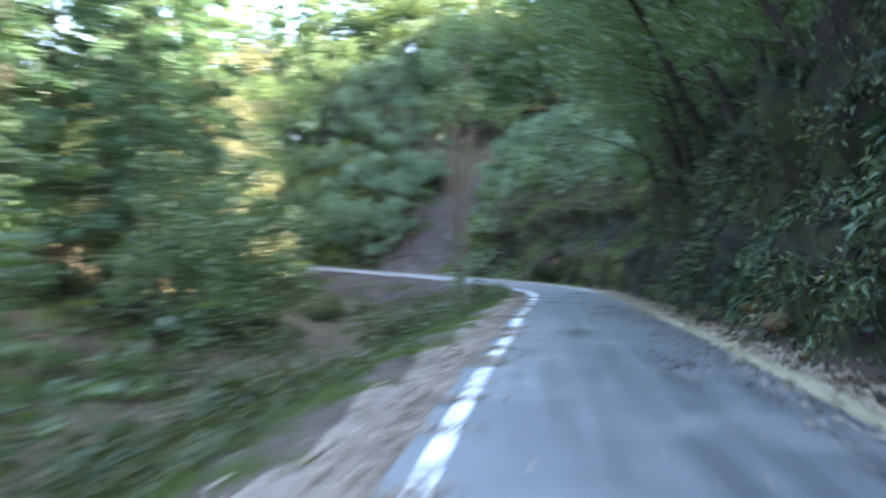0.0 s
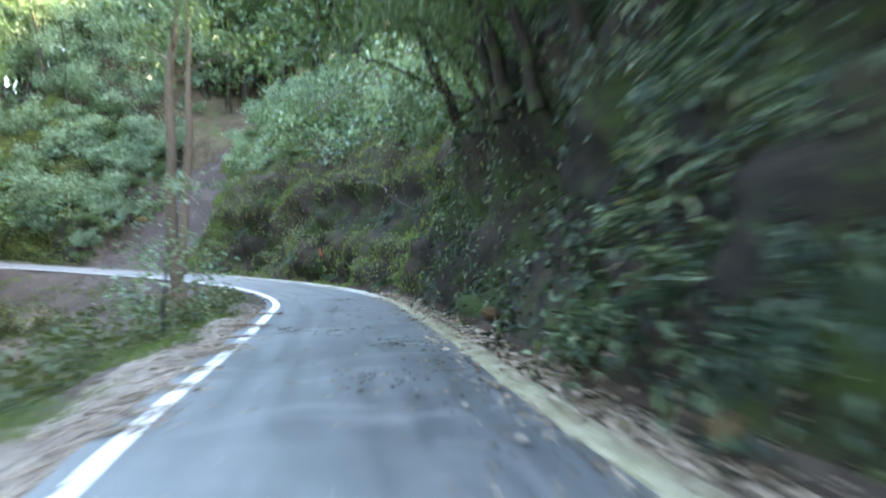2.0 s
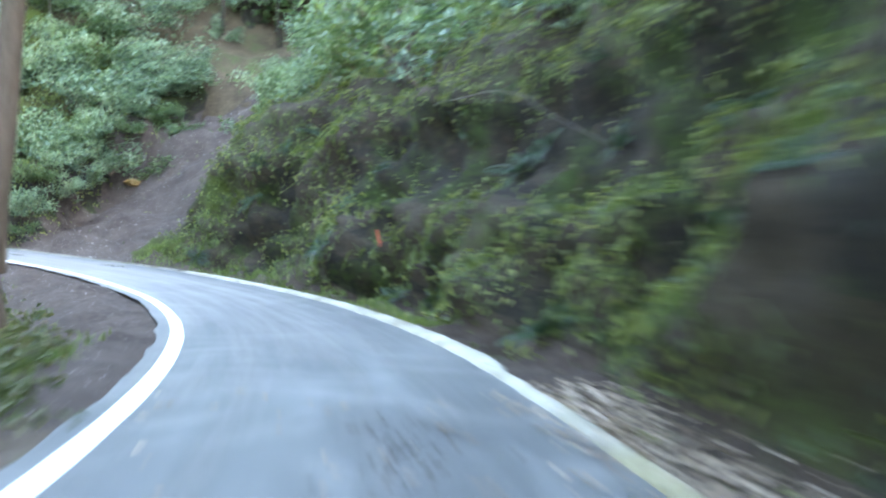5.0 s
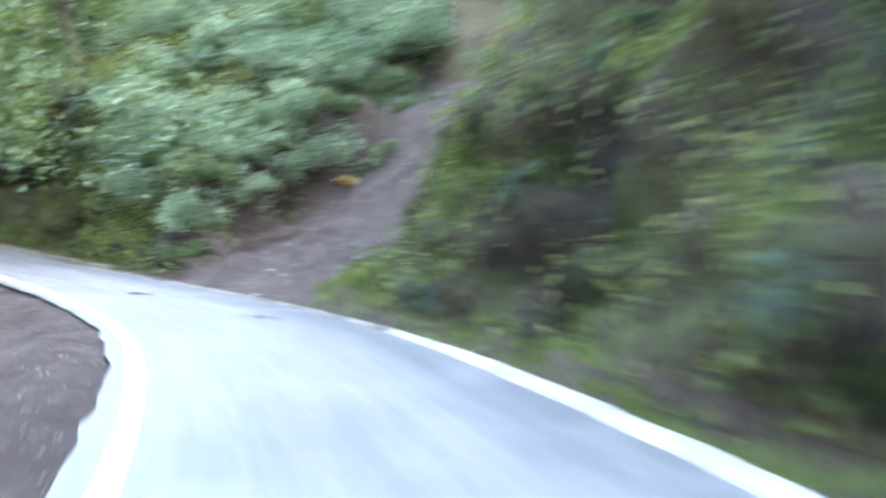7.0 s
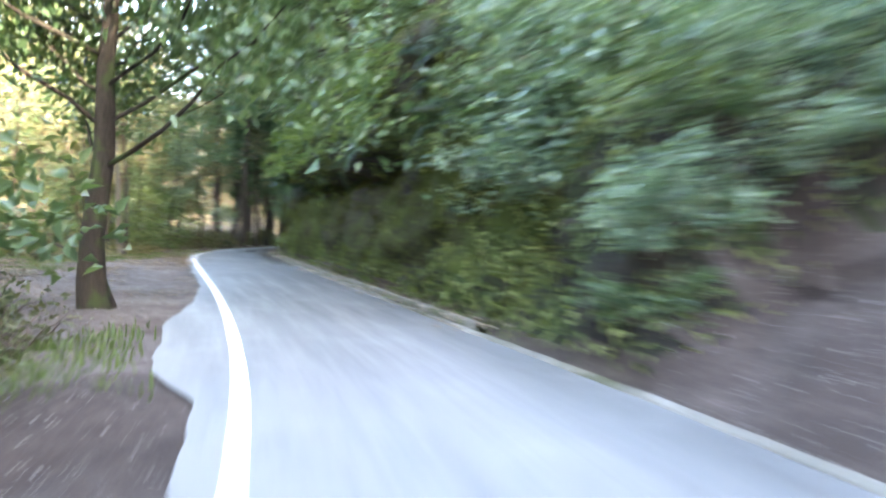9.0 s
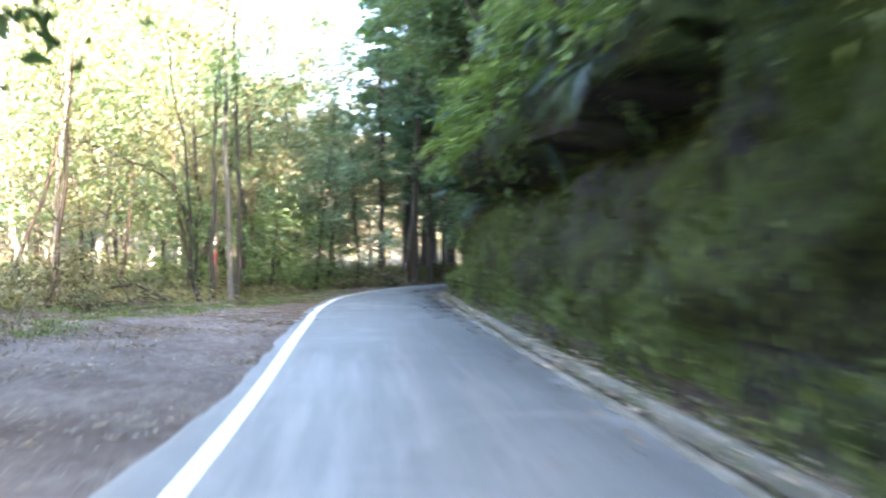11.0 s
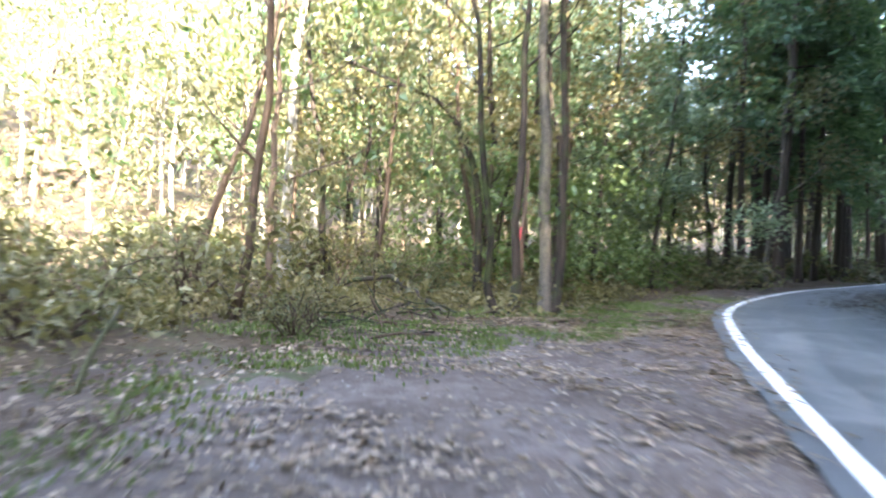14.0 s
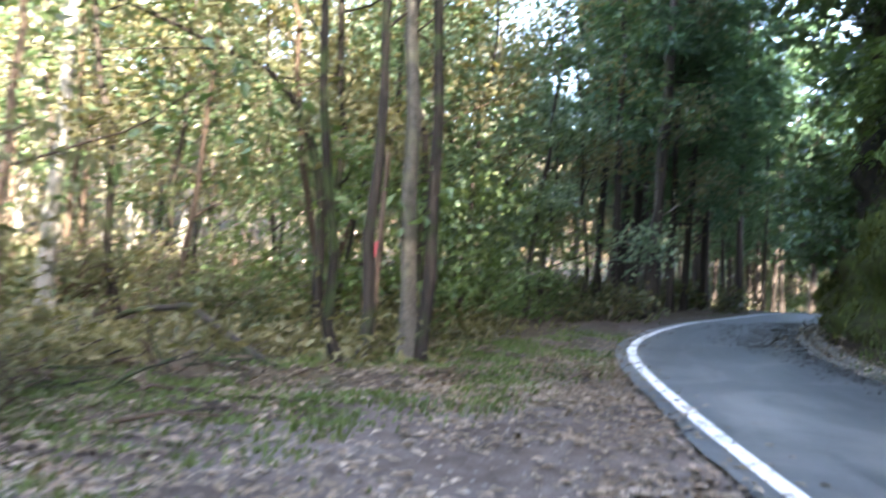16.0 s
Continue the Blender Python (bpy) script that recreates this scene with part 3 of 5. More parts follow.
def join(pieces):
    V, F, n = [], [], 0
    for v, f in pieces:
        V.append(v)
        F.append(f + n)
        n += len(v)
    return np.vstack(V), np.vstack(F)


def curve_path(a, direction, length, n=8, bend=(0, 0, 0), wander=0.04, r=rng):
    """A path from a that sets out in a direction, bends by the vector and wanders."""
    d = unit(np.asarray(direction, float))
    u = np.linspace(0, 1, n)[:, None]
    w = np.cumsum(r.normal(size=(n, 3)) * wander * length / n, 0)
    w -= w[:1]
    return np.asarray(a, float) + d * u * length + np.asarray(bend, float) * u * u * length + w


# ---- trees ----
def grow_tree(name, label, seed, H, r0, bark_m, leaf_m, lean=(0, 0), first=0.4, nlimb=9, reach=2.6, nleaf=2600, size=0.2, rise=0.5, stems=1, category="tree", group="", weep=0.0, gap=1.0, stout=0.42):
    """A broadleaf tree: trunk (or several stems), limbs with twigs, and clusters of leaves at the twigs' ends."""
    r = np.random.default_rng(seed)
    root = thing(name, label, category, group)
    tips = []
    for q in range(stems):
        az = 2 * np.pi * (q / stems + r.uniform(0, .2))
        off = np.array([math.cos(az), math.sin(az), 0]) * r0 * 1.3 * (stems > 1)
        tilt = np.array([lean[0], lean[1], 0]) + (off / (r0 + 1e-9)) * 0.07
        h = H * (1 - 0.16 * q)
        path = curve_path(off - (0, 0, 0.35), np.array([tilt[0] * .5, tilt[1] * .5, 1]), h, 14, bend=(tilt[0] * .5, tilt[1] * .5, 0), wander=0.09, r=r)
        u = np.linspace(0, 1, 14)
        rad = r0 * (1 - 0.17 * q) * (np.clip(1 - u * 0.92, .06, 1) ** 0.85 + 0.55 * np.exp(-u * h / 0.35))
        part("trunk", net("trunk", *tube(path, rad, 10, r), bark_m, True), root)
        for k in range(nlimb if q == 0 else max(3, nlimb // 2)):
            v = first + (1 - first) * (k + r.uniform(0.1, .9)) / nlimb
            v = min(v, 0.97)
            base = np.array([np.interp(v, u, path[:, c]) for c in range(3)])
            az = k * 2.4 + r.uniform(-.5, .5) + q
            ln = reach * (1.15 - 0.65 * (v - first) / (1 - first)) * r.uniform(0.65, 1.25)
            d = np.array([math.cos(az), math.sin(az), rise * r.uniform(0.5, 1.4)])
            limb = curve_path(base, d, ln, 7, bend=(0, 0, 0.15 - weep), wander=0.12, r=r)
            lr = max(0.012, np.interp(v, u, rad) * stout)
            pieces = [tube(limb, np.linspace(lr, lr * 0.25, 7), 5, r)]
            for _ in range(4):
                w = r.uniform(0.35, 1.0)
                tb = np.array([np.interp(w, np.linspace(0, 1, 7), limb[:, c]) for c in range(3)])
                td = unit(d + r.normal(size=3) * 0.75)
                tw = curve_path(tb, td, ln * r.uniform(0.25, .5), 5, bend=(0, 0, -0.1 - weep), wander=0.15, r=r)
                pieces.append(tube(tw, np.linspace(lr * 0.3, lr * 0.1, 5), 3, r))
                tips += [tw[2], tw[3], tw[4]]
            tips += [limb[-1], limb[-2]]
            part("limb", net("limb", *join(pieces), bark_m, True), root)
        tips.append(path[-1])
    tips = np.array(tips)
    tips = tips[r.random(len(tips)) < gap]
    c = tips[r.integers(0, len(tips), nleaf)]
    P = c + r.normal(size=(nleaf, 3)) * np.array([.42, .42, .26]) * (0.5 + reach * 0.22)
    part("crown", leaves("crown", P, size, leaf_m, None, 0.5, 0.45, r=r), root)
    return root


def grow_cedar(name, label, seed, H, r0, first=0.45, reach=2.2, nleaf=2600, category="tree", group="", bare=10):
    """A conifer: a straight trunk, short dead stubs below, whorls of drooping boughs with tufts above."""
    r = np.random.default_rng(seed)
    root = thing(name, label, category, group)
    path = curve_path((0, 0, -0.4), (r.uniform(-.02, .02), r.uniform(-.02, .02), 1), H, 12, wander=0.02, r=r)
    u = np.linspace(0, 1, 12)
    part("trunk", net("trunk", *tube(path, r0 * (np.clip(1 - u, .03, 1) ** 0.8 + 0.4 * np.exp(-u * H / 0.4)), 10, r), BARK_CEDAR, True), root)
    pieces = []
    for _ in range(bare):
        v = r.uniform(0.12, first)
        az = r.uniform(0, 6.28)
        b = np.array([np.interp(v, u, path[:, c]) for c in range(3)])
        pieces.append(tube(curve_path(b, (math.cos(az), math.sin(az), r.uniform(-.2, .4)), r.uniform(.4, 1.3), 4, wander=0.1, r=r), np.linspace(.025, .006, 4), 4, r))
    tagged(part("dead_wood", net("dead_wood", *join(pieces), BARK_CEDAR), root), kind="stuff")
    boughs, P, T = [], [], []
    nb = 34
    for k in range(nb):
        v = first + (0.985 - first) * k / nb
        b = np.array([np.interp(v, u, path[:, c]) for c in range(3)])
        az = k * 2.4 + r.uniform(-.4, .4)
        ln = reach * (1 - (v - first) / (1 - first) * 0.85) * r.uniform(.6, 1.2)
        d = np.array([math.cos(az), math.sin(az), 0.1])
        bp = curve_path(b, d, ln, 6, bend=(0, 0, -0.35), wander=0.06, r=r)
        boughs.append(tube(bp, np.linspace(.035, .01, 6), 3, r))
        m = max(6, int(nleaf / nb))
        w = r.uniform(0.25, 1.05, m)
        q = np.stack([np.interp(w, np.linspace(0, 1, 6), bp[:, c]) for c in range(3)], 1)
        P.append(q + r.normal(size=(m, 3)) * np.array([.22, .22, .12]) * (0.5 + ln * .3))
        T.append(np.tile(unit(d + np.array([0, 0, -0.55])), (m, 1)))
    tagged(part("branchwork", net("branchwork", *join(boughs), BARK_CEDAR), root), kind="stuff")
    part("crown", leaves("crown", np.vstack(P), 0.36, LEAF_CEDAR, None, 0.26, 0.35, along=np.vstack(T), r=r), root)
    return root


def grow_shrub(name, label, seed, H, spread, n, leaf_m, size, category="shrub", group="", stems=7, aspect=0.5):
    r = np.random.default_rng(seed)
    root = thing(name, label, category, group)
    pieces, tips = [], []
    for k in range(stems):
        az = r.uniform(0, 6.28)
        d = np.array([math.cos(az) * spread / H, math.sin(az) * spread / H, r.uniform(0.7, 1.3)])
        p = curve_path((0, 0, -0.15), d, H * r.uniform(.7, 1.1), 6, bend=(0, 0, -0.2), wander=0.15, r=r)
        pieces.append(tube(p, np.linspace(.03, .006, 6), 4, r))
        tips += list(p[2:])
        for _ in range(3):
            q = curve_path(p[r.integers(2, 6)], unit(d + r.normal(size=3) * .8), H * .45, 4, bend=(0, 0, -0.25), wander=.15, r=r)
            pieces.append(tube(q, np.linspace(.012, .004, 4), 3, r))
            tips += list(q[1:])
    tagged(part("branchwork", net("branchwork", *join(pieces), BARK_BROWN), root), kind="stuff")
    tips = np.array(tips)
    P = tips[r.integers(0, len(tips), n)] + r.normal(size=(n, 3)) * np.array([.16, .16, .12]) * (0.6 + spread * .35)
    P[:, 2] = np.maximum(P[:, 2], 0.03)
    part("foliage", leaves("foliage", P, size, leaf_m, None, aspect, 0.5, r=r), root)
    return root


def stand(ob, x, y, z, turn, size=1.0, tilt=(0, 0)):
    ob.matrix_basis = pose(x, y, z, tilt[0], tilt[1], turn) @ Matrix.Scale(size, 4)
    return ob


def ground_z(x, y):
    """Height of the ground's upper surface at a place in plan."""
    z, k, d = hill_z(x, y)
    out = z.copy()
    for i in range(len(z)):
        s, dd = S[k[i]], d[i]
        a0 = max(APRON(s) - .22, .05)
        if -a0 - 7.4 < dd < -a0:
            out[i] = on_left(s, -dd - a0)[2]
        elif dd > 0:
            e = dd - WIDTH[k[i]] - KERB * .75
            ee = np.linspace(0, max(e, .01), 60)
            run = np.hypot(np.diff(ee), np.diff(right_height(s, ee))).sum()
            if run < 14.8:
                out[i] = on_bank(s, run)[0][2]
    return out


def scatter(protos, places, sizes=(0.8, 1.25), tilt=4, sink=0.05):
    """Copies of the prototypes at places in plan; the first ones stand there themselves."""
    places = np.asarray(places, float)
    z = ground_z(places[:, 0], places[:, 1])
    r = np.random.default_rng(len(places) * 13 + 5)
    for i, (x, y) in enumerate(places[:, :2]):
        sc = r.uniform(*sizes)
        m = pose(x, y, z[i] - sink, r.uniform(-tilt, tilt), r.uniform(-tilt, tilt), r.uniform(0, 360)) @ Matrix.Scale(sc, 4)
        if i < len(protos):
            protos[i].matrix_basis = m
        else:
            ob = copy_thing(protos[i % len(protos)], Matrix())
            ob.matrix_basis = m


def spots(n, sr, dr, seed, apart=1.0, keep=None):
    """Places between two arcs of the road and two distances from its line, apart from one another."""
    r = np.random.default_rng(seed)
    got = []
    for _ in range(n * 40):
        if len(got) >= n:
            break
        s, d = r.uniform(*sr), r.uniform(*dr)
        p = at(s, d)
        q = np.array([p.x, p.y])
        k, dd = plan(q[0], q[1])
        if abs(dd[0] - d) > 1.5 or (keep and not keep(q[0], q[1], s, d)):
            continue
        if all((q - g) @ (q - g) > apart * apart for g in got):
            got.append(q)
    return np.array(got)


# ---- forest to the left ----
broad = [grow_tree("broadleaf_tree", "slender sunlit broadleaf tree with pale bark and light leaves", 100 + k, 13 + k, 0.075 + .012 * k, BARK_PALE, LEAF_SUNNY, (0.05 * (k - 1), 0.04), 0.15, 11, 2.5, 2600, 0.2, group="sunlit forest trees", gap=.8) for k in range(3)]
pl = spots(64, (60, 128), (-46, -9.5), 11, 2.3)
scatter(broad, pl, (0.75, 1.3))
cedars = [grow_cedar("cedar_tree", "tall straight cedar with reddish bark and dark green boughs", 200 + k, 19 + 2 * k, 0.13 + .025 * k, 0.24 + .07 * k, 2.5, 3300, group="cedars beside the road") for k in range(3)]
def cedar_spots(n, seed):
    """Places ahead of the turnout, both sides of the far road, clear of it."""
    r = np.random.default_rng(seed)
    got = []
    while len(got) < n:
        a, l = radians(r.uniform(15, 43)), 25 + 42 * r.random()
        q = np.array([-22.4 - math.sin(a) * l, 70.8 + math.cos(a) * l])
        k, d = plan(q[0], q[1])
        if -2.2 < d[0] < 4.6 or any((q - g) @ (q - g) < 3.6 for g in got):
            continue
        got.append(q)
    return np.array(got)


inner = np.vstack([spots(22, (8, 58), (-44, -17), 14, 2.7), spots(26, (36, 66), (-40, -15), 16, 1.9)])
scatter(cedars, np.vstack([cedar_spots(76, 12), inner]), (0.8, 1.2), 2)
thin = [grow_tree("sapling", "thin leaning sapling with sparse yellow-green leaves", 300 + k, 6.5 + k, 0.05 + .012 * k, BARK_BROWN, LEAF_SUNNY if k else LEAF_BROAD, (0.12, 0.05), 0.25, 8, 1.4, 420, 0.15, group="saplings at the forest edge", gap=.6) for k in range(3)]
pl = spots(38, (76, 108), (-16, -4.6), 15, 1.1, keep=lambda x, y, s, d: d < -1.2 - np.interp(s, [78, 82, 92, 96, 98, 101, 104], [1.5, 4.6, 5.2, 3.8, 2.4, 1.2, 1.0]))
scatter(thin, pl, (0.7, 1.3), 9)

# ---- single trees that stand out ----
two = grow_tree("forked_tree", "forked brown tree with two upright stems on the verge", 41, 15, 0.27, BARK_BROWN, LEAF_BROAD, (0.0, 0.02), 0.5, 9, 2.8, 2600, 0.2)
fork = curve_path((0.0, 0.0, 1.3), (0.10, -0.08, 1.0), 11.5, 12, bend=(-0.05, 0.06, 0), wander=0.06)
part("trunk", net("trunk", *tube(fork, np.linspace(0.19, 0.04, 12), 9), BARK_BROWN, True), two)
stand(two, 1.1, 42.7, ground_z([1.1], [42.7])[0], 0)
road_tree = grow_tree("roadside_tree", "dark mossy tree standing close beside the concrete apron", 42, 10, 0.25, BARK_DARK, LEAF_BROAD, (0.02, 0), 0.27, 26, 3.6, 17000, 0.22, gap=.97, stout=.26)
stand(road_tree, -15.3, 64.9, ground_z([-15.3], [64.9])[0], 20)
main_tree = grow_tree("edge_tree", "grey mottled tree with two stems at the turnout's edge", 43, 14, 0.11, BARK_MOTTLED, LEAF_BROAD, (-0.03, -0.04), 0.42, 11, 2.8, 2600, 0.15)
fork = curve_path((0.07, 0.10, 0.0), (0.008, 0.012, 1.0), 11, 12, bend=(0.004, 0.012, 0), wander=0.07)
part("trunk", net("trunk", *tube(fork, np.linspace(0.085, 0.02, 12), 8), BARK_DARK, True), main_tree)
stand(main_tree, -30.5, 76.2, ground_z([-30.5], [76.2])[0], 0)
dark_tree = grow_tree("edge_tree", "dark slender tree with ascending limbs at the turnout's edge", 44, 12, 0.075, BARK_DARK, LEAF_BROAD, (-0.02, 0.06), 0.35, 10, 2.6, 2000, 0.15, stems=2, rise=1.0)
stand(dark_tree, -30.3, 75.35, ground_z([-30.3], [75.35])[0], 90)
bow_tree = thing("leaning_tree", "dark leaning tree with a long arching bare limb", "tree")
bz = ground_z([-32.65], [76.03])[0]
stem = spline([(0, 0, -.3), (0, 0, 1.0), (-.04, -.05, 2.0), (-.16, -.22, 2.8), (-.39, -.54, 3.5), (-.62, -.87, 3.8), (-1.04, -1.46, 4.1), (-1.6, -2.24, 4.5), (-2.1, -2.9, 4.75)], 4)
part("trunk", net("trunk", *tube(stem, np.linspace(.085, .022, len(stem)), 8), BARK_DARK, True), bow_tree)
tips = []
for k in range(9):
    p0 = stem[int(len(stem) * (.42 + .06 * k))]
    q = np.random.default_rng(450 + k)
    tw = curve_path(p0, unit(q.normal(size=3) + (0, 0, .6)), q.uniform(.9, 2.0), 6, bend=(0, 0, -.1), wander=.15, r=q)
    part("limb", net("limb", *tube(tw, np.linspace(.022, .005, 6), 5), BARK_DARK, True), bow_tree)
    tips += list(tw[2:])
tips = np.array(tips)
q = np.random.default_rng(460)
part("crown", leaves("crown", tips[q.integers(0, len(tips), 700)] + q.normal(size=(700, 3)) * .2, .12, LEAF_SUNNY, None, .5, .4, r=q), bow_tree)
bow_tree.matrix_basis = pose(-32.65, 76.03, bz)
white_tree = grow_tree("pale_tree", "pale sunlit trunk with few leaves in the forest", 46, 12, 0.12, BARK_PALE, LEAF_SUNNY, (0.03, 0.05), 0.4, 8, 2.4, 1200, 0.18)
stand(white_tree, -34.6, 73.0, ground_z([-34.6], [73.0])[0], 30)
for i in range(11):
    x, y = -29 + 1.75 * i, 97 - .9 * i + 4 * ((i * 7) % 3)
    stand(copy_thing(cedars[i % 3], Matrix()), x, y, ground_z([x], [y])[0] - .1, 53 * i, 1.05 + .06 * (i % 3))
edge_cedar = copy_thing(cedars[1], Matrix())
cx, cy = -41.0, 90.2
stand(edge_cedar, cx, cy, ground_z([cx], [cy])[0] - .05, 77, 0.85)
for i, (s, d) in enumerate([(103, 5.0), (105, 6.4), (107, 4.6), (109, 6.0), (111, 4.4), (113, 5.6), (116, 4.6), (119, 5.2), (123, 4.8), (127, 5), (131, 4.6), (100.5, 6.2), (110, 4.4), (113, -2.7), (115, 4.2), (118, -2.7)]):
    p = at(s, d)
    stand(copy_thing(cedars[i % 3], Matrix()), p.x, p.y, ground_z([p.x], [p.y])[0] - .1, i * 71, 0.75 + .06 * (i % 4))

def fan(n, angles, lengths, seed, apart, road=2.5):
    """Places in a fan of headings from the turnout's end."""
    r = np.random.default_rng(seed)
    got = []
    while len(got) < n:
        a, l = radians(r.uniform(*angles)), r.uniform(*lengths)
        q = np.array([-22.4 - math.sin(a) * l, 70.8 + math.cos(a) * l])
        k, d = plan(q[0], q[1])
        if -road < d[0] < 5 or any((q - g) @ (q - g) < apart * apart for g in got):
            continue
        got.append(q)
    return np.array(got)


edge_trees = [grow_tree("edge_tree", "slender dark tree with green leaves at the forest edge", 330 + k, 9.5 + 1.5 * k, 0.06 + .015 * k, BARK_DARK, LEAF_DULL if k else LEAF_BROAD, (0.06, -0.05), 0.16, 10, 2.2, 1400, 0.16, group="trees at the forest edge", gap=.8) for k in range(2)]
scatter(edge_trees, fan(24, (38, 82), (12.5, 24), 51, 1.5), (0.75, 1.2), 6)
for i, (x, y) in enumerate(fan(22, (38, 62), (24, 50), 52, 2.4)):
    stand(copy_thing(broad[i % 3], Matrix()), x, y, ground_z([x], [y])[0] - .05, i * 83, 0.9 + .07 * (i % 4))
for i, (x, y) in enumerate(fan(14, (64, 86), (21, 42), 53, 2.6)):
    stand(copy_thing(broad[i % 3], Matrix()), x, y, ground_z([x], [y])[0] - .05, i * 59, 1.2 + .1 * (i % 4))

# ---- trees on the hill to the right ----
hill = [grow_tree("hillside_tree", "spreading evergreen tree rooted on the steep hillside", 400 + k, 10 + k, 0.17 + .03 * k, BARK_DARK, LEAF_BROAD, (-0.25, -0.05), 0.2, 8, 3.2, 3400, 0.29, group="trees on the hillside", weep=.1) for k in range(3)]
pl = np.vstack([spots(30, (2, 43), (8.5, 26), 21, 2.9), spots(12, (16, 58), (-40, -18), 25, 3.5), spots(34, (56, 86), (19, 36), 24, 2.2), spots(14, (84, 102), (16, 28), 27, 2.2), spots(18, (84, 107), (8.5, 22), 22, 2.4)])
scatter(hill, pl, (0.8, 1.25), 6, 0.15)
pale_hill = [grow_tree("hillside_tree", "leafy pale green tree on the slope above the road", 440 + k, 8 + k, 0.12 + .02 * k, BARK_DARK, LEAF_HILL, (-0.15, -0.05), 0.12, 9, 2.8, 3600, 0.21, group="pale trees on the hillside", weep=.1) for k in range(2)]
scatter(pale_hill, spots(14, (77, 97), (10, 22), 26, 2.4), (0.8, 1.2), 6, 0.15)
for i, (x, y, sc) in enumerate([(-38.5, 81.5, .9), (-41.5, 84.8, 1.0), (-44.5, 89, 1.1), (-46.5, 84.5, 1.15), (-37.2, 84.3, .7)]):
    stand(copy_thing(pale_hill[i % 2], Matrix()), x, y, ground_z([x], [y])[0] - .1, 67 * i, sc)
for i, (s, d, sc) in enumerate([(95, 5.6, .8), (98, 5.0, .75), (101, 5.6, .85), (103.5, 4.6, .7), (106, 4.3, .75), (108.5, 4.6, .8), (111, 4.2, .8), (114, 4.6, .8), (103, 6.8, 1.2), (105.5, 6.4, 1.15), (108, 6.2, 1.2), (111, 6.6, 1.25), (114, 6.2, 1.2), (117.5, 5.6, 1.1), (104.5, 5.0, 1.0), (107, 5.2, .95), (109.5, 5.0, 1.0), (112, 5.0, 1.0), (106, 8.5, 1.3), (110, 9, 1.35)]):
    p = at(s, d)
    stand(copy_thing(hill[i % 3], Matrix()), p.x, p.y, ground_z([p.x], [p.y])[0] - .2, 40 * i, sc)
lean_t = [grow_tree("overhanging_tree", "dark leaning tree reaching from the rock bank over the road", 420 + k, 7.5, 0.14, BARK_DARK, LEAF_BROAD, (-0.55, 0.1), 0.1, 11, 2.7, 5200, 0.16, group="trees over the bank", weep=.15) for k in range(2)]
arch_t = [grow_tree("arching_tree", "leafy tree with pale green leaves arching above the mossy bank", 425 + k, 8.5, 0.13, BARK_DARK, LEAF_ARCH, (-0.42, 0.05), 0.3, 10, 2.9, 4200, 0.17, group="trees above the mossy bank", weep=.12) for k in range(2)]
for i, (s, u, turn) in enumerate([(15, 4.6, -10), (19.5, 5.2, 15), (25, 5.0, -20), (31, 4.8, 5), (37, 5.0, -25), (22, 4.6, 10), (28, 4.6, -10), (33.5, 4.6, 20), (41, 4.8, 0), (35.5, 5.0, 10), (38.5, 4.6, -5), (84.5, 7.4, 20), (88, 7.6, 20), (91.5, 7.4, 0), (95, 7.2, 30), (98, 7.2, 10), (101, 6.9, 20), (103.5, 6.8, 0), (106, 6.6, 10), (108.5, 6.2, 20), (112, 6.0, 0), (116, 5.8, 20)]):
    p, n = on_bank(s, u)
    k = int(s / STEP)
    face = math.degrees(math.atan2(NRM[k][1], NRM[k][0]))
    m = pose(*p, 0, (i * 7) % 17 - 8, face + turn + (i * 37) % 61 - 30) @ Matrix.Scale(0.75 + 0.1 * ((i * 3) % 5), 4)
    if i < 2:
        lean_t[i].matrix_basis = m
    elif 11 <= i < 13:
        arch_t[i - 11].matrix_basis = m
    else:
        copy_thing((lean_t if i < 11 else arch_t)[i % 2], Matrix()).matrix_basis = m

for i, (s, d, sc) in enumerate([(111.5, 4.3, 1.2), (115, 4.6, 1.3), (119, 4.4, 1.3), (123, 4.6, 1.3), (127, 4.2, 1.3)]):
    p = at(s, d)
    stand(copy_thing(hill[i % 3], Matrix()), p.x, p.y, ground_z([p.x], [p.y])[0] - .2, 61 * i, sc)

# ---- shrubs ----
sh_b = [grow_shrub("bush", "dense green bush with broad leaves on the slope", 500 + k, 1.5 + .3 * k, 1.3, 1050, LEAF_HILL if k else LEAF_BROAD, 0.165, group="bushes on the slope") for k in range(3)]
pl = np.vstack([spots(30, (74.5, 84), (5.0, 14), 31, 0.9), spots(40, (66, 82), (9.5, 24), 32, 1.2, keep=lambda x, y, s, d: s > slide_to(d - 3.5) + .8 or s < slide_from(d - 3.5) - 1.5), spots(56, (4, 64), (7.6, 20), 33, 1.3), spots(16, (62, 72), (7.5, 18), 45, 1.0, keep=lambda x, y, s, d: s < slide_from(d - 3.5) - 1.8), spots(30, (84, 130), (6.2, 18), 34, 1.3),
                spots(14, (76.5, 80), (4.6, 7), 38, 0.7)])
scatter(sh_b, pl, (0.6, 1.25), 14, 0.1)
for i, (x, y) in enumerate(spots(26, (40, 63), (7.6, 14), 46, 1.4)):
    stand(copy_thing(sh_b[i % 3], Matrix()), x, y, ground_z([x], [y])[0] - .1, 77 * i, 1.5 + .25 * (i % 4))
sh_l = [grow_shrub("undergrowth_bush", "low straggly bush in the shaded hollow", 520 + k, 1.0 + .3 * k, 1.1, 460, LEAF_WEED, 0.165, group="bushes in the hollow") for k in range(2)]
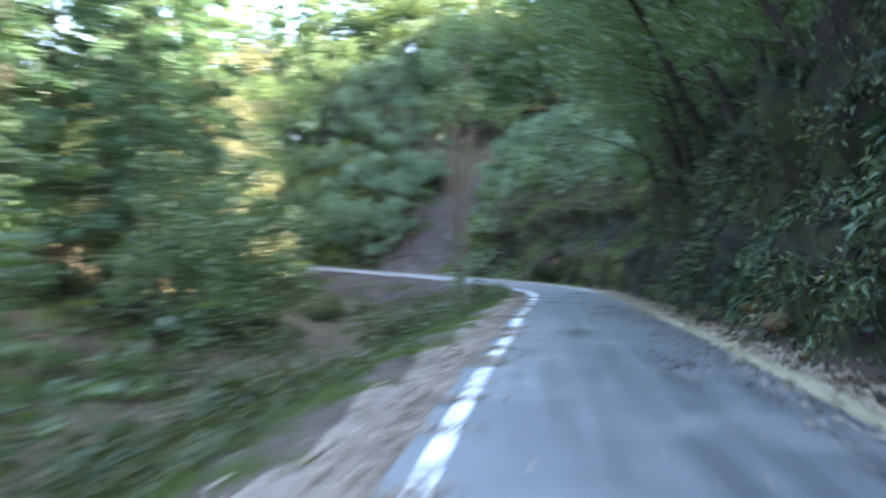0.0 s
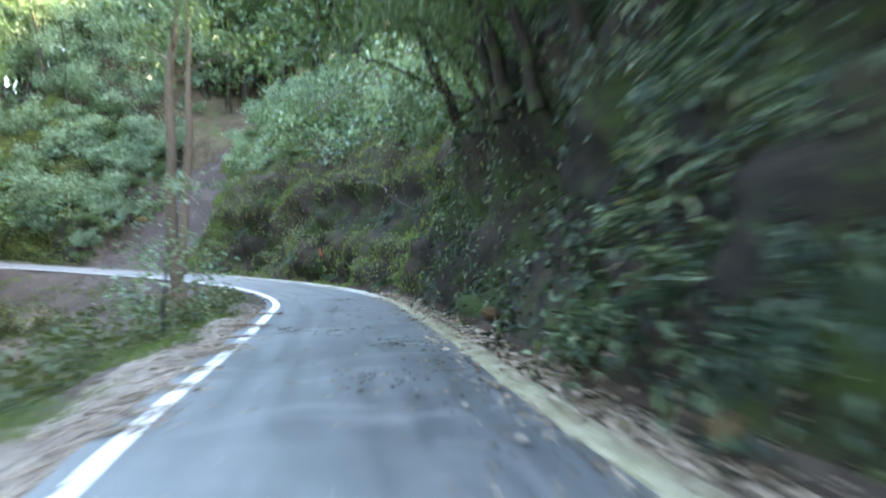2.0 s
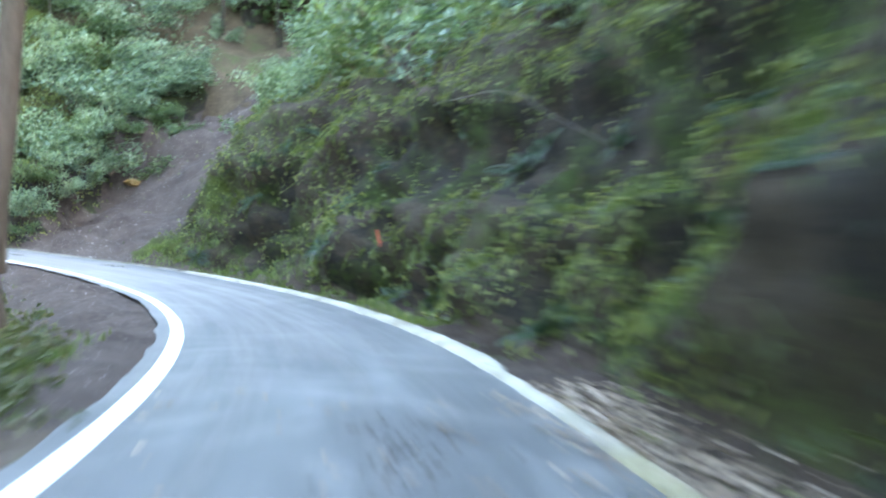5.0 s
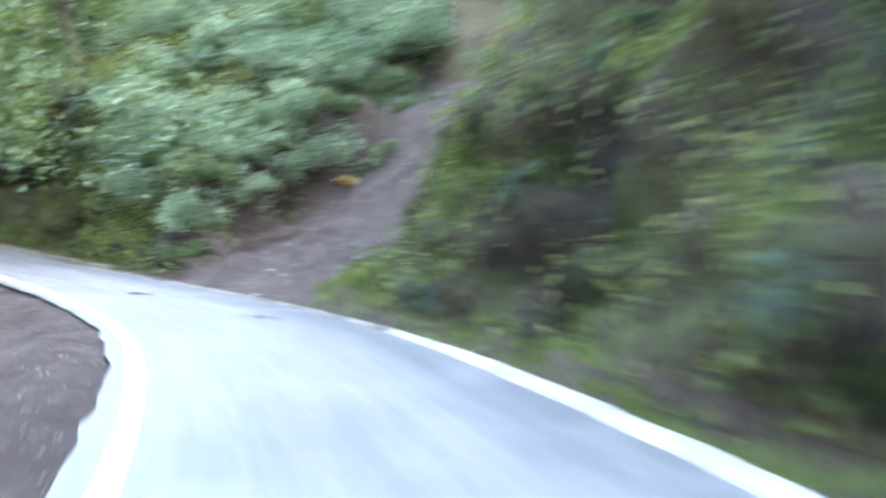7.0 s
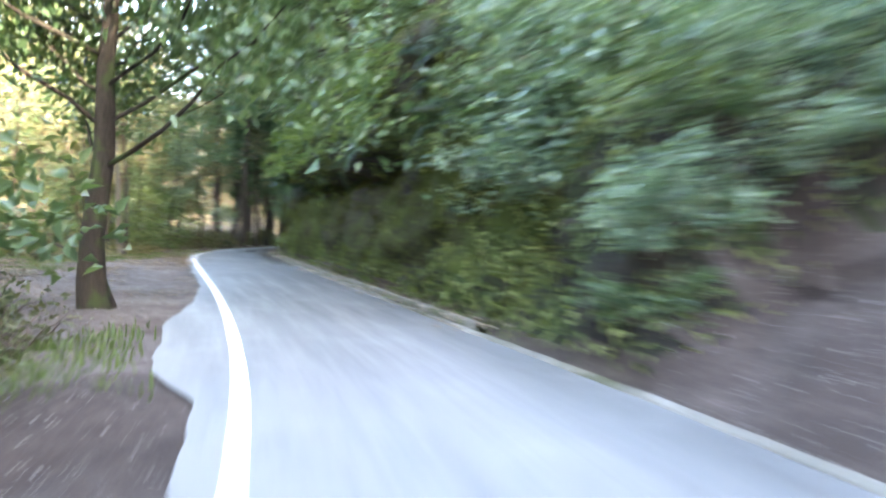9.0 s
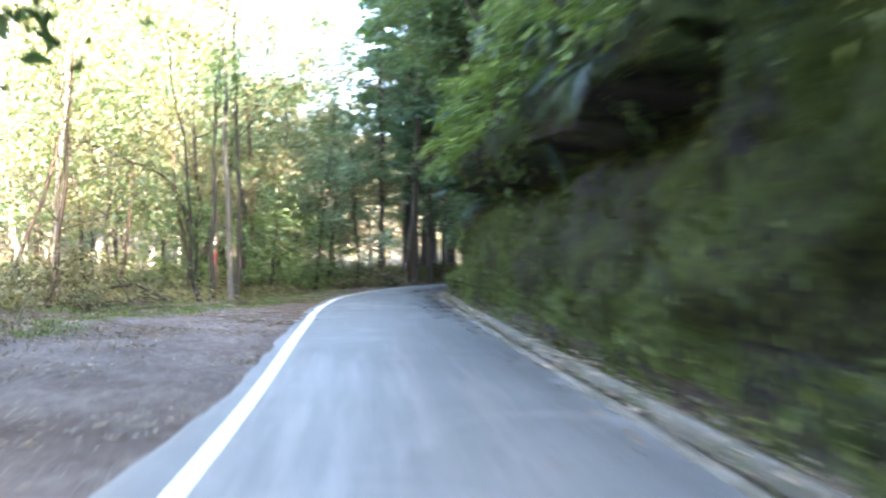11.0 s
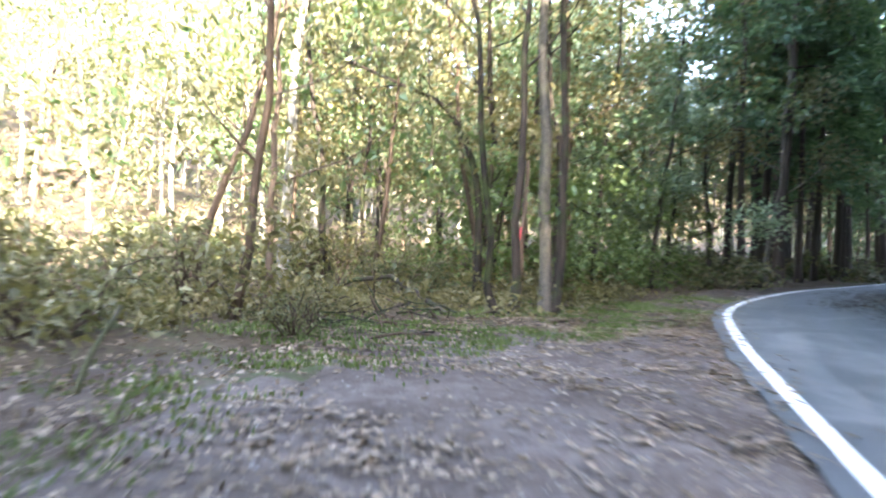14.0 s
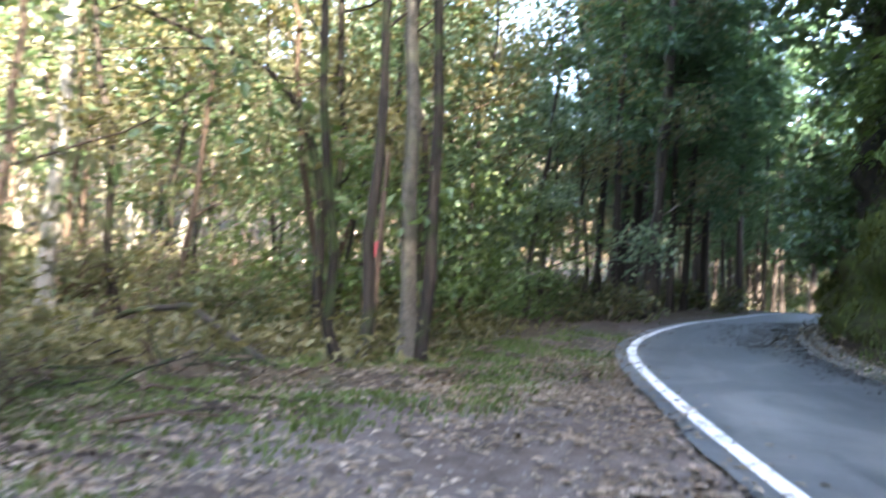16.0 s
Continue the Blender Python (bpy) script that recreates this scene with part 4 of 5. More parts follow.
pl = np.vstack([spots(30, (4, 21), (-14, -2.6), 35, 1.0), spots(26, (21, 52), (-16, -2.4), 43, 1.0, keep=lambda x, y, s, d: d < -10 or d > -3.4), spots(8, (62, 71), (-9, -5.5), 36, 1.1), spots(22, (70, 80.5), (-8, -3.4), 44, .8), spots(34, (99, 125), (-14, -1.6), 37, 1.0)])
scatter(sh_l, pl, (0.7, 1.6), 8, 0.05)
small = [grow_tree("understorey_tree", "small leafy tree growing in the shaded hollow", 320 + k, 5.5 + k, 0.06 + .015 * k, BARK_DARK, LEAF_BROAD, (0.1, 0.05), 0.12, 9, 1.9, 950, 0.235, group="small trees in the hollow") for k in range(2)]
scatter(small, np.vstack([spots(15, (4, 20), (-16, -4.6), 40, 1.7), spots(30, (18, 60), (-24, -11.5), 42, 1.8), spots(5, (72, 79), (-9, -4), 41, 1.6), spots(6, (34, 50), (-17, -12), 47, 2.4)]), (0.7, 1.3), 7, .05)
vb = [copy_thing(sh_l[i % 2], Matrix()) for i in range(20)]
for ob, (s, D, sc) in zip(vb, [(40, 1.3, .6), (41.5, 1.7, .7), (43, 1.2, .6), (44.5, 1.6, .75), (46, 1.2, .6), (47.5, 1.8, .7), (49, 1.3, .5), (35.5, 2.2, 1.1), (37, 2.6, .9), (33, 2.4, .8), (30, 2.3, .7), (72.2, 2.9, .75), (73.4, 3.3, .8), (74.6, 2.6, .6), (75.8, 3.0, .7), (77, 2.4, .6), (71, 3.6, .8), (78.6, 3.6, .7), (79.4, 3.0, .6), (79.8, 4.4, .8)]):
    p = on_left(s, D)
    ob.matrix_basis = pose(*p, 0, 0, s * 77) @ Matrix.Scale(sc, 4)
sh_e = [grow_shrub("dry_bush", "dry tangled bush with sparse olive leaves", 540 + k, 1.3 + .3 * k, 1.0, 420, LEAF_SUNNY, 0.11, group="bushes at the turnout's edge", stems=12) for k in range(2)]
pl = spots(46, (77, 103), (-13, -2.0), 39, 0.9, keep=lambda x, y, s, d: d < -0.9 - np.interp(s, [78, 82, 92, 96, 98, 101, 104], [1.5, 4.6, 5.0, 3.7, 2.4, 1.0, .6]) and math.hypot(x + 30.6, y - 73.2) > 2.2)
scatter(sh_e, pl, (0.5, 1.15), 8, 0.05)

for i in range(34):
    e = .5 + .36 * i
    p, n = on_face(slide_to(e) + .75 + .3 * math.sin(i * 2.3), e)
    copy_thing(sh_b[i % 3], Matrix()).matrix_basis = pose(*p, 0, 0, 70 * i) @ Matrix.Scale(.5 + .07 * (i % 4), 4)
for i in range(12):
    e = 6.5 + .6 * i
    p, n = on_face(slide_from(e) - 1.7 + .3 * math.sin(i * 1.9), e)
    copy_thing(sh_b[i % 3], Matrix()).matrix_basis = pose(*p, 0, 0, 50 * i) @ Matrix.Scale(.5 + .07 * (i % 4), 4)
for i, (s, d, sc) in enumerate([(107, 3.5, .9), (109, 3.3, 1.1), (111, 3.4, 1.3), (113.5, 3.4, 1.5), (116, 3.5, 1.7), (119, 3.6, 2.0), (122, 3.8, 2.2), (112, 5.2, 2.2)]):
    p = at(s, d)
    copy_thing(sh_b[0], Matrix()).matrix_basis = pose(p.x, p.y, ground_z([p.x], [p.y])[0] - .1, 0, 0, 50 * i) @ Matrix.Scale(sc, 4)

# ---- ferns on the bank ----
def frond_mesh(seed, L=0.75):
    r = np.random.default_rng(seed)
    n = 22
    u = np.linspace(0, 1, n)
    path = np.stack([u * L, 0.05 * L * np.sin(u * 3), (0.42 * u - 0.75 * u * u) * L], 1)
    V, F = tube(path[::2], np.linspace(.006, .002, len(path[::2])), 3, r)
    vs, fs, base = [V], [np.c_[F[:, :3]], np.c_[F[:, [0, 2, 3]]]], len(V)
    for k in range(2, n):
        w = 0.30 * L * (math.sin(math.pi * min(1, u[k] * 0.9 + 0.12)) ** 0.7) + .01
        t = unit(path[k] - path[k - 1])
        for side in (-1, 1):
            d = unit(np.array([0.35 * t[0], side, 0.35 * t[2] - 0.22]))
            h = 0.024 * L
            p = path[k]
            vs.append(np.array([p - t * h, p + d * w * .5 + t * h * .9, p + d * w + t * h * 1.2 - (0, 0, w * .18), p + d * w * .45 - t * h * .6]))
            fs.append(np.array([[base, base + 1, base + 2], [base, base + 2, base + 3]]))
            base += 4
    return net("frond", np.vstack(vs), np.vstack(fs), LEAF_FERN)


FROND = [frond_mesh(k, 0.62 + .16 * k) for k in range(3)]


def grow_fern(seed, n=8):
    r = np.random.default_rng(seed)
    root = thing("fern", "arching dark green fern growing on the rock bank", "fern", "ferns on the bank")
    for k in range(n):
        part("frond", FROND[int(r.integers(0, 3))], root, m=pose(0, 0, 0, 0, r.uniform(-50, -5), 360 * k / n + r.uniform(-18, 18)))
    return root


ferns = [grow_fern(600 + k, 7 + k % 3) for k in range(4)]
r = np.random.default_rng(61)
for i in range(196):
    zone = r.random()
    s = r.uniform(8, 50) if zone < .55 else (r.uniform(50, 64) if zone < .68 else r.uniform(76, 104))
    u = r.uniform(0.9, 5.2) if s < 76 else r.uniform(3.0, 6.6)
    if 28 < s < 40 or s < 64 and hollow(s, u)[0] > .35:
        u = r.uniform(4.3, 6.0)
    p, n = on_bank(s, u)
    nn = unit(n * 1.0 + np.array([0, 0, 0.35]))
    q = Vector((0, 0, 1)).rotation_difference(Vector(nn)).to_matrix().to_4x4()
    m = Matrix.Translation(p) @ q @ pose(0, 0, 0, 0, 0, r.uniform(0, 360)) @ Matrix.Scale(r.uniform(0.4, 0.8) if s < 64 else r.uniform(.6, 1.2), 4)
    if i < 4:
        ferns[i].matrix_basis = m
    else:
        copy_thing(ferns[i % 4], Matrix()).matrix_basis = m


# ---- low cover: stuff ----
def clumps(name, label, n, place, per, radius, material, size, seed):
    """Many low shrubs in one sheet of cover: domes of leaves at places that place(r) gives."""
    r = np.random.default_rng(seed)
    C = np.array([place(r) for _ in range(n)])
    C[:, 2] = np.where(np.isnan(C[:, 2]), hill_z(C[:, 0], C[:, 1])[0], C[:, 2])
    rad = r.uniform(*radius, n)
    d = unit(r.normal(size=(n, per, 3)))
    d[..., 2] = np.abs(d[..., 2]) * 0.9
    q = r.uniform(0.25, 1.0, (n, per, 1)) ** 0.5
    P = C[:, None] + d * q * rad[:, None, None] * (1 + 0.35 * r.normal(size=(n, per, 1)))
    P[..., 2] += 0.02
    ob = new(name, leaves(name, P.reshape(-1, 3), size, material, d.reshape(-1, 3) + (0, 0, .4), 0.5, 0.5, r=r))
    return tagged(ob, label, "foliage", kind="stuff")


def on_hill(r):
    while True:
        s, e = r.uniform(0, 142), r.uniform(1.5, 30)
        if slide_from(e) - 2.0 < s < slide_to(e) + .7 or (s < 64 and e < 4.5):
            continue
        if e < 9:
            return on_face(s, e)[0]
        k = int(s / STEP)
        p = at(s, e + WIDTH[k] + KERB)
        return np.array([p.x, p.y, np.nan])


def in_woods(r):
    while True:
        x, y = r.uniform(-95, -6), r.uniform(45, 150)
        k, d = plan(x, y)
        if -55 < d[0] < -6.5 and S[k[0]] > 60:
            return np.array([x, y, np.nan])


def in_hollow(r):
    while True:
        s, D = r.uniform(3, 60), r.uniform(2.2, 26)
        if not (20 < s and D < 10.5):
            break
    if D < 7:
        return on_left(s, D)
    p = at(s, -D)
    return np.array([p.x, p.y, np.nan])


clumps("hillside_foliage", "dense green shrubs covering the whole hillside", 1300, on_hill, 100, (.5, 1.4), LEAF_HILL, 0.21, 72)
clumps("forest_undergrowth", "sunlit yellow-green undergrowth on the forest floor", 900, in_woods, 70, (.35, 1.2), LEAF_SUNNY, 0.16, 73)
def low_weeds(r):
    s, D = r.uniform(3, 66), r.uniform(1.6, 7.3)
    if s > 50 and r.random() < .55:
        s = r.uniform(3, 50)
    return on_left(s, D)


def dry_edge(r):
    while True:
        s = r.uniform(80, 106)
        D = float(np.interp(s, [80, 82, 92, 96, 98, 101, 104], [3.4, 5.0, 5.4, 4.4, 3.2, 1.6, 1.2])) + abs(r.normal(0, 2.6))
        p = at(s, -D)
        if math.hypot(p.x + 30.9, p.y - 73.4) > 1.6:
            q = on_left(s, D).copy() if D < 7 else np.array([p.x, p.y, hill_z([p.x], [p.y])[0][0]])
            q[2] += r.uniform(0, 1) ** 2 * min(2.4, .6 * (D - 3))
            return q


clumps("dry_undergrowth", "tangled olive undergrowth along the turnout's edge", 190, dry_edge, 40, (.22, .75), LEAF_DULL, 0.12, 78)
def scrub_edge(r):
    s = r.uniform(94.5, 106)
    D = float(np.interp(s, [94, 96.5, 98.5, 100, 104.5, 108], [6.2, 5.2, 4.7, 3.8, 2.8, 2.0])) + abs(r.normal(0, 1.7))
    p = at(s, -D)
    return on_left(s, D).copy() if D < 7 else np.array([p.x, p.y, hill_z([p.x], [p.y])[0][0]])


clumps("scrub", "low dull green scrub and brambles at the turnout's edge", 150, scrub_edge, 60, (.15, .5), LEAF_DULL, 0.09, 71)


def by_edge_trees(r):
    x, y = r.uniform(-40, -30.5), r.uniform(76, 86)
    k, d = plan(x, y)
    if not -13 < d[0] < -2.4:
        return by_edge_trees(r)
    return np.array([x, y, hill_z([x], [y])[0][0] + r.uniform(0, 1) ** 1.3 * 2.6])


clumps("shrub_belt", "dark green shrubs under the trees by the bend", 130, by_edge_trees, 60, (.35, .95), LEAF_ARCH, 0.15, 80)
clumps("weeds", "low green weeds and brambles on the shaded slope", 1100, low_weeds, 22, (.12, .42), LEAF_WEED, 0.13, 76)
clumps("hollow_undergrowth", "shaded green undergrowth filling the hollow", 800, in_hollow, 60, (.3, .95), LEAF_WEED, 0.17, 74)


def at_far_bend(r):
    l, w = r.uniform(70, 82), r.uniform(-6, 7)
    x, y = -24.5 - .53 * l + .845 * w, 70 + .845 * l + .53 * w
    return np.array([x, y, hill_z([x], [y])[0][0] + r.uniform(0, 1) ** 1.4 * 9])


clumps("thicket", "dark green thicket beyond the far bend of the road", 150, at_far_bend, 60, (.8, 2.0), LEAF_BROAD, 0.42, 79)
for i in range(9):
    l, w = 70 + (i * 5) % 13, -5.5 + 1.45 * i
    x, y = -24.5 - .53 * l + .845 * w, 70 + .845 * l + .53 * w
    stand(copy_thing(cedars[i % 3], Matrix()), x, y, hill_z([x], [y])[0][0] - .1, i * 67, 0.9)


for i in range(7):
    l, w = 72 + (i * 7) % 15, 1.0 + 1.9 * i
    x, y = -24.5 - .53 * l + .845 * w, 70 + .845 * l + .53 * w
    stand(copy_thing(cedars[i % 3] if i % 2 else hill[i % 3], Matrix()), x, y, hill_z([x], [y])[0][0] - .1, i * 47, 1.35 if i % 2 else 1.9)


def far_woods():
    r = np.random.default_rng(75)
    pieces, P = [], []
    n = 0
    while n < 255:
        x, y = r.uniform(-120, -12), r.uniform(15, 170)
        if n > 225:
            a, l = radians(r.uniform(14, 46)), r.uniform(64, 100)
            x, y = -22.4 - math.sin(a) * l, 70.8 + math.cos(a) * l
        k, d = plan(x, y)
        if n <= 225 and not -80 < d[0] < -27:
            continue
        z = hill_z([x], [y])[0][0]
        h = r.uniform(10, 17)
        p = curve_path((x, y, z - .3), (r.normal() * .05, r.normal() * .05, 1), h, 6, wander=.05, r=r)
        pieces.append(tube(p, np.linspace(r.uniform(.09, .16), .03, 6), 6, r))
        m = 480
        u = r.uniform(.15, 1.05, m)
        c = np.stack([np.interp(u, np.linspace(0, 1, 6), p[:, q]) for q in range(3)], 1)
        blob = r.normal(size=(9, 3)) * (1.3, 1.3, .5)
        P.append(c + blob[r.integers(0, 9, m)] + r.normal(size=(m, 3)) * .45)
        n += 1
    root = tagged(new("far_woods"), "dense sunlit woodland of slender pale trees", "woodland", kind="stuff")
    part("trunks", net("trunks", *join(pieces), BARK_PALE, True), root)
    part("leafage", leaves("leafage", np.vstack(P), 0.3, LEAF_SUNNY, None, 0.55, .4, r=r), root)


def crest_woods():
    """Close-set trees added along the hilltop to throw shade over road and turnout."""
    r = np.random.default_rng(77)
    pieces, P = [], []
    for n in range(95):
        s, e = (r.uniform(36, 64), r.uniform(17, 34)) if n < 70 else (r.uniform(64, 84), r.uniform(22, 34))
        k = int(s / STEP)
        c = at(s, e + WIDTH[k])
        # A gap stays open for sun on the forest beyond.
        if 43 < .31 * c.x + .95 * c.y < 56:
            continue
        z = hill_z([c.x], [c.y])[0][0]
        h = r.uniform(6.5, 9.5)
        p = curve_path((c.x, c.y, z - .3), (r.normal() * .06, r.normal() * .06, 1), h, 6, wander=.06, r=r)
        pieces.append(tube(p, np.linspace(.14, .03, 6), 6, r))
        m = 480
        u = r.uniform(.12, 1.05, m)
        q = np.stack([np.interp(u, np.linspace(0, 1, 6), p[:, i]) for i in range(3)], 1)
        blob = r.normal(size=(14, 3)) * (1.2, 1.2, .4)
        P.append(q + blob[r.integers(0, 14, m)] + r.normal(size=(m, 3)) * .4)
    n = 0
    while n < 140:
        x, l = r.uniform(-4, 42), r.uniform(50.5, 79.5)
        y = (l - .31 * x) / .95
        k, d = plan(x, y)
        e, s = d[0] - WIDTH[k[0]], S[k[0]]
        if e < 17 or 64 + e * .25 < s < 75.4 - e * .25:
            continue
        z = hill_z([x], [y])[0][0]
        # Tree tops follow the sun's slope, so the added shade ends in the forest.
        top = (9.0 + .51 * math.hypot(x + 27, y - 77) if l > 57 else 3.5 + .51 * math.hypot(x + 16, y - 62)) + r.uniform(-1.5, 1.0)
        h = min(max(top - z, 3), 16)
        p = curve_path((x, y, z - .3), (r.normal() * .06, r.normal() * .06, 1), h, 6, wander=.06, r=r)
        pieces.append(tube(p, np.linspace(.16, .03, 6), 6, r))
        u = r.uniform(.15, 1.03, 480)
        q = np.stack([np.interp(u, np.linspace(0, 1, 6), p[:, i]) for i in range(3)], 1)
        blob = r.normal(size=(14, 3)) * (1.1, 1.1, .4)
        P.append(q + blob[r.integers(0, 14, 480)] + r.normal(size=(480, 3)) * .4)
        n += 1
    root = tagged(new("crest_woods"), "added close-set evergreen trees shading the road from the hilltop", "woodland", kind="stuff")
    part("trunks", net("trunks", *join(pieces), BARK_DARK, True), root)
    part("leafage", leaves("leafage", np.vstack(P), 0.42, LEAF_BROAD, None, 0.6, .4, r=r), root)


far_woods()
crest_woods()


def bank_cover():
    r = np.random.default_rng(71)
    P, N, where = [], [], []
    while len(P) < 130000:
        s, u = r.uniform(2, 128), r.uniform(0.35, 13) ** 1
        if 62 < s < 79:
            e = float(np.interp(u, BU, BANKE[int(round(s / STEP))]))
            if slide_from(e) - .6 - 2.4 * r.random() < s < slide_to(e) + .2 and r.random() > 0.006:
                continue
        low = foot_gap(s) + 0.25
        if u < low and r.random() > 0.12:
            continue
        clump = noise.fractal(Vector((s * 0.6, u * 0.8, 3)), 1, 2, 3)
        if 82 < s < 112 and 0.6 < u < 3.7 and r.random() > 0.12:
            continue
        if clump < (-0.12 if s < 82 else -0.3) + 0.1 * r.normal():
            continue
        if s < 64 and r.random() < 0.95 * hollow(s, u)[0]:
            continue
        p, n = on_bank(s, u)
        P.append(p + n * r.uniform(0, .16) + r.normal(size=3) * 0.09)
        where.append(s + 2 * r.normal())
        N.append(n)
    P, N, where = np.array(P), np.array(N), np.array(where)
    along = N * 0.4 + np.array([0, 0, -0.7])
    # Leaves before 43 m take the shade-darkened green, those beyond it lighter ones.
    for name, label, m, size, has in (("rock_foliage", "shade-darkened glossy leaves and creepers on the rock bank", LEAF_BANK, .14, where < 43), ("slope_foliage", "light green leaves and dry bits covering the slope", LEAF_SLOPE, .13, (where >= 43) & (where < 82)),
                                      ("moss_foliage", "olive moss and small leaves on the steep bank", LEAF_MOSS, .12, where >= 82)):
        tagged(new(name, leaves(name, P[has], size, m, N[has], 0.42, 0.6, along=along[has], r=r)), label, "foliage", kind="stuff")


bank_cover()


def drooping_sprays(count, along, up, size, material, seed, label, most=1.3):
    """Sprays of narrow leaves that hang from the bank."""
    r = np.random.default_rng(seed)
    P, N, T = [], [], []
    for _ in range(count):
        s = r.uniform(*along)
        u = r.uniform(*up)
        if hollow(s, u)[0] > .5 and s < 64:
            continue
        p, n = on_bank(s, u)
        way = unit(n * r.uniform(.5, 1.1) + np.array([r.normal() * .3, r.normal() * .3, r.uniform(-.5, .3)]))
        ln = r.uniform(.38 * most, most)
        for q in r.uniform(.05, 1, 30):
            P.append(p + way * q * ln + np.array([0, 0, -.55 * q * q * ln]) + r.normal(size=3) * .06)
            N.append(n * .5 + (0, 0, .6))
            T.append(way + np.array([0, 0, -.9 * q]))
    ob = new("drooping_foliage", leaves("drooping_foliage", np.array(P), size, material, np.array(N), .3, .6, along=np.array(T), r=r))
    tagged(ob, label, "foliage", kind="stuff")


drooping_sprays(210, (84, 108), (3.9, 6.4), .2, LEAF_ARCH, 88, "pale green sprays drooping over the mossy bank's edge")
drooping_sprays(520, (9, 28), (.9, 4.8), .135, LEAF_BANK, 78, "shade-darkened glossy sprays hanging from the rock bank", .6)


def blades(name, P, H, material, label, lean=0.4, seed=1, wide=0.012, n_down=None):
    r = np.random.default_rng(seed)
    n = len(P)
    h = H * r.uniform(.5, 1.4, n)[:, None]
    az = r.uniform(0, 6.28, n)
    d = np.stack([np.cos(az), np.sin(az), np.zeros(n)], 1)
    side = np.stack([-np.sin(az), np.cos(az), np.zeros(n)], 1) * wide
    up = np.array([0, 0, 1.0])
    l = r.uniform(.2, 1.4, n)[:, None] * lean
    V = np.stack([P - side, P + side, P + up * h * .6 + d * h * l * .4 + side * .7, P + up * h * .6 + d * h * l * .4 - side * .7, P + up * h * (1 - l * .35) + d * h * l * 1.1], 1).reshape(-1, 3)
    a = np.arange(n)[:, None] * 5
    F = np.concatenate([a + [0, 1, 2], a + [0, 2, 3], a + [3, 2, 4]], 1).reshape(-1, 3)
    ob = new(name, net(name, V, F, material))
    return tagged(ob, label, "grass", kind="stuff")


def verge_points(n, sr, dfun, seed, patch=None):
    r = np.random.default_rng(seed)
    out = []
    while len(out) < n:
        s = r.uniform(*sr)
        D = dfun(s, r)
        p = on_left(s, D) + np.array([*r.normal(size=2) * 0.09, 0])
        if patch is not None and noise.fractal(Vector((p[0] * .7, p[1] * .7, seed)), 1, 2, 3) < patch + .1 * r.normal():
            continue
        out.append(p)
    return np.array(out)


turn_edge = lambda s: float(np.interp(s, [76, 78, 82, 92, 96, 98, 101, 104], [1.2, 1.5, 4.0, 4.4, 3.5, 2.2, 0.9, 0.5]))
blades("grass", verge_points(6500, (3, 50), lambda s, r: abs(r.normal(0.7, .55)) + 0.8, 81, -.12), 0.13, GRASS, "green grass along the road's verge", seed=2)
blades("grass", verge_points(5500, (90, 106), lambda s, r: turn_edge(s) + r.normal(0.2, .5), 82, -0.02), 0.055, GRASS, "patchy green grass at the turnout's edge", seed=3)
blades("dry_grass", verge_points(1600, (78, 92), lambda s, r: turn_edge(s) + r.normal(0.3, .6) + .1, 87, -0.05), 0.07, DEADTWIG, "pale dry grass and stalks beside the turnout", 1.5, seed=9)
blades("grass", verge_points(5000, (50, 74), lambda s, r: r.uniform(1.6, 6), 83, 0.12), 0.14, GRASS, "sparse weeds on the bare soil slope", seed=4)
blades("grass", verge_points(900, (73, 78), lambda s, r: r.uniform(0.4, 3.5), 84, -.1), 0.16, GRASS, "tall grass beside the concrete apron", seed=5)
blades("grass", verge_points(9000, (95, 103.5), lambda s, r: r.uniform(1.4 if s > 97 else 2.6, float(np.interp(s, [94, 96.5, 98.5, 100, 104.5], [6.2, 5.4, 4.9, 3.9, 2.6]))), 92, 0.0), 0.06, GRASS, "short green grass strip before the turnout's scrub", seed=11)
r = np.random.default_rng(85)
bp = []
for _ in range(9000):
    s = r.uniform(51, 66) if r.random() < .5 else r.uniform(76, 104)
    u = abs(r.normal(0.75, .35))
    p, n = on_bank(s, u)
    bp.append(p + r.normal(size=3) * (.07, .07, .0))
blades("grass", np.array(bp), 0.14, GRASS, "green grass at the foot of the bank", seed=6)
bp = []
for _ in range(11000):
    s, u = r.uniform(44, 64), r.uniform(0.9, 6)
    if noise.fractal(Vector((s * .7, u * .7, 1)), 1, 2, 3) < -0.05 or hollow(s, u)[0] > .3:
        continue
    p, n = on_bank(s, u)
    bp.append(p + r.normal(size=3) * .05)
blades("grass", np.array(bp), 0.3, GRASS, "long drooping grass on the sloping bank", 1.3, seed=7)


def litter(n, fun, seed, size, label, up=0.012, flat=.85, material=LEAF_DRY):
    r = np.random.default_rng(seed)
    P = np.array([fun(r) for _ in range(n)])
    P[:, 2] += up
    ob = new("fallen_leaves", leaves("fallen_leaves", P, size, material, None, 0.55, flat, .07, r=r))
    return tagged(ob, label, "fallen leaves", kind="stuff")


def lit_left(r):
    s = r.uniform(2, 42)
    return on_left(s, abs(r.normal(0.35, .3))) + np.array([*r.normal(size=2) * .12, 0])


def lit_line(r):
    while True:
        s = r.uniform(2, 40)
        if noise.noise(Vector((s * .8, 0, 4))) > 0.02:
            break
    p = at(s, r.normal(-.08, .16), 0.02)
    return np.array(p)


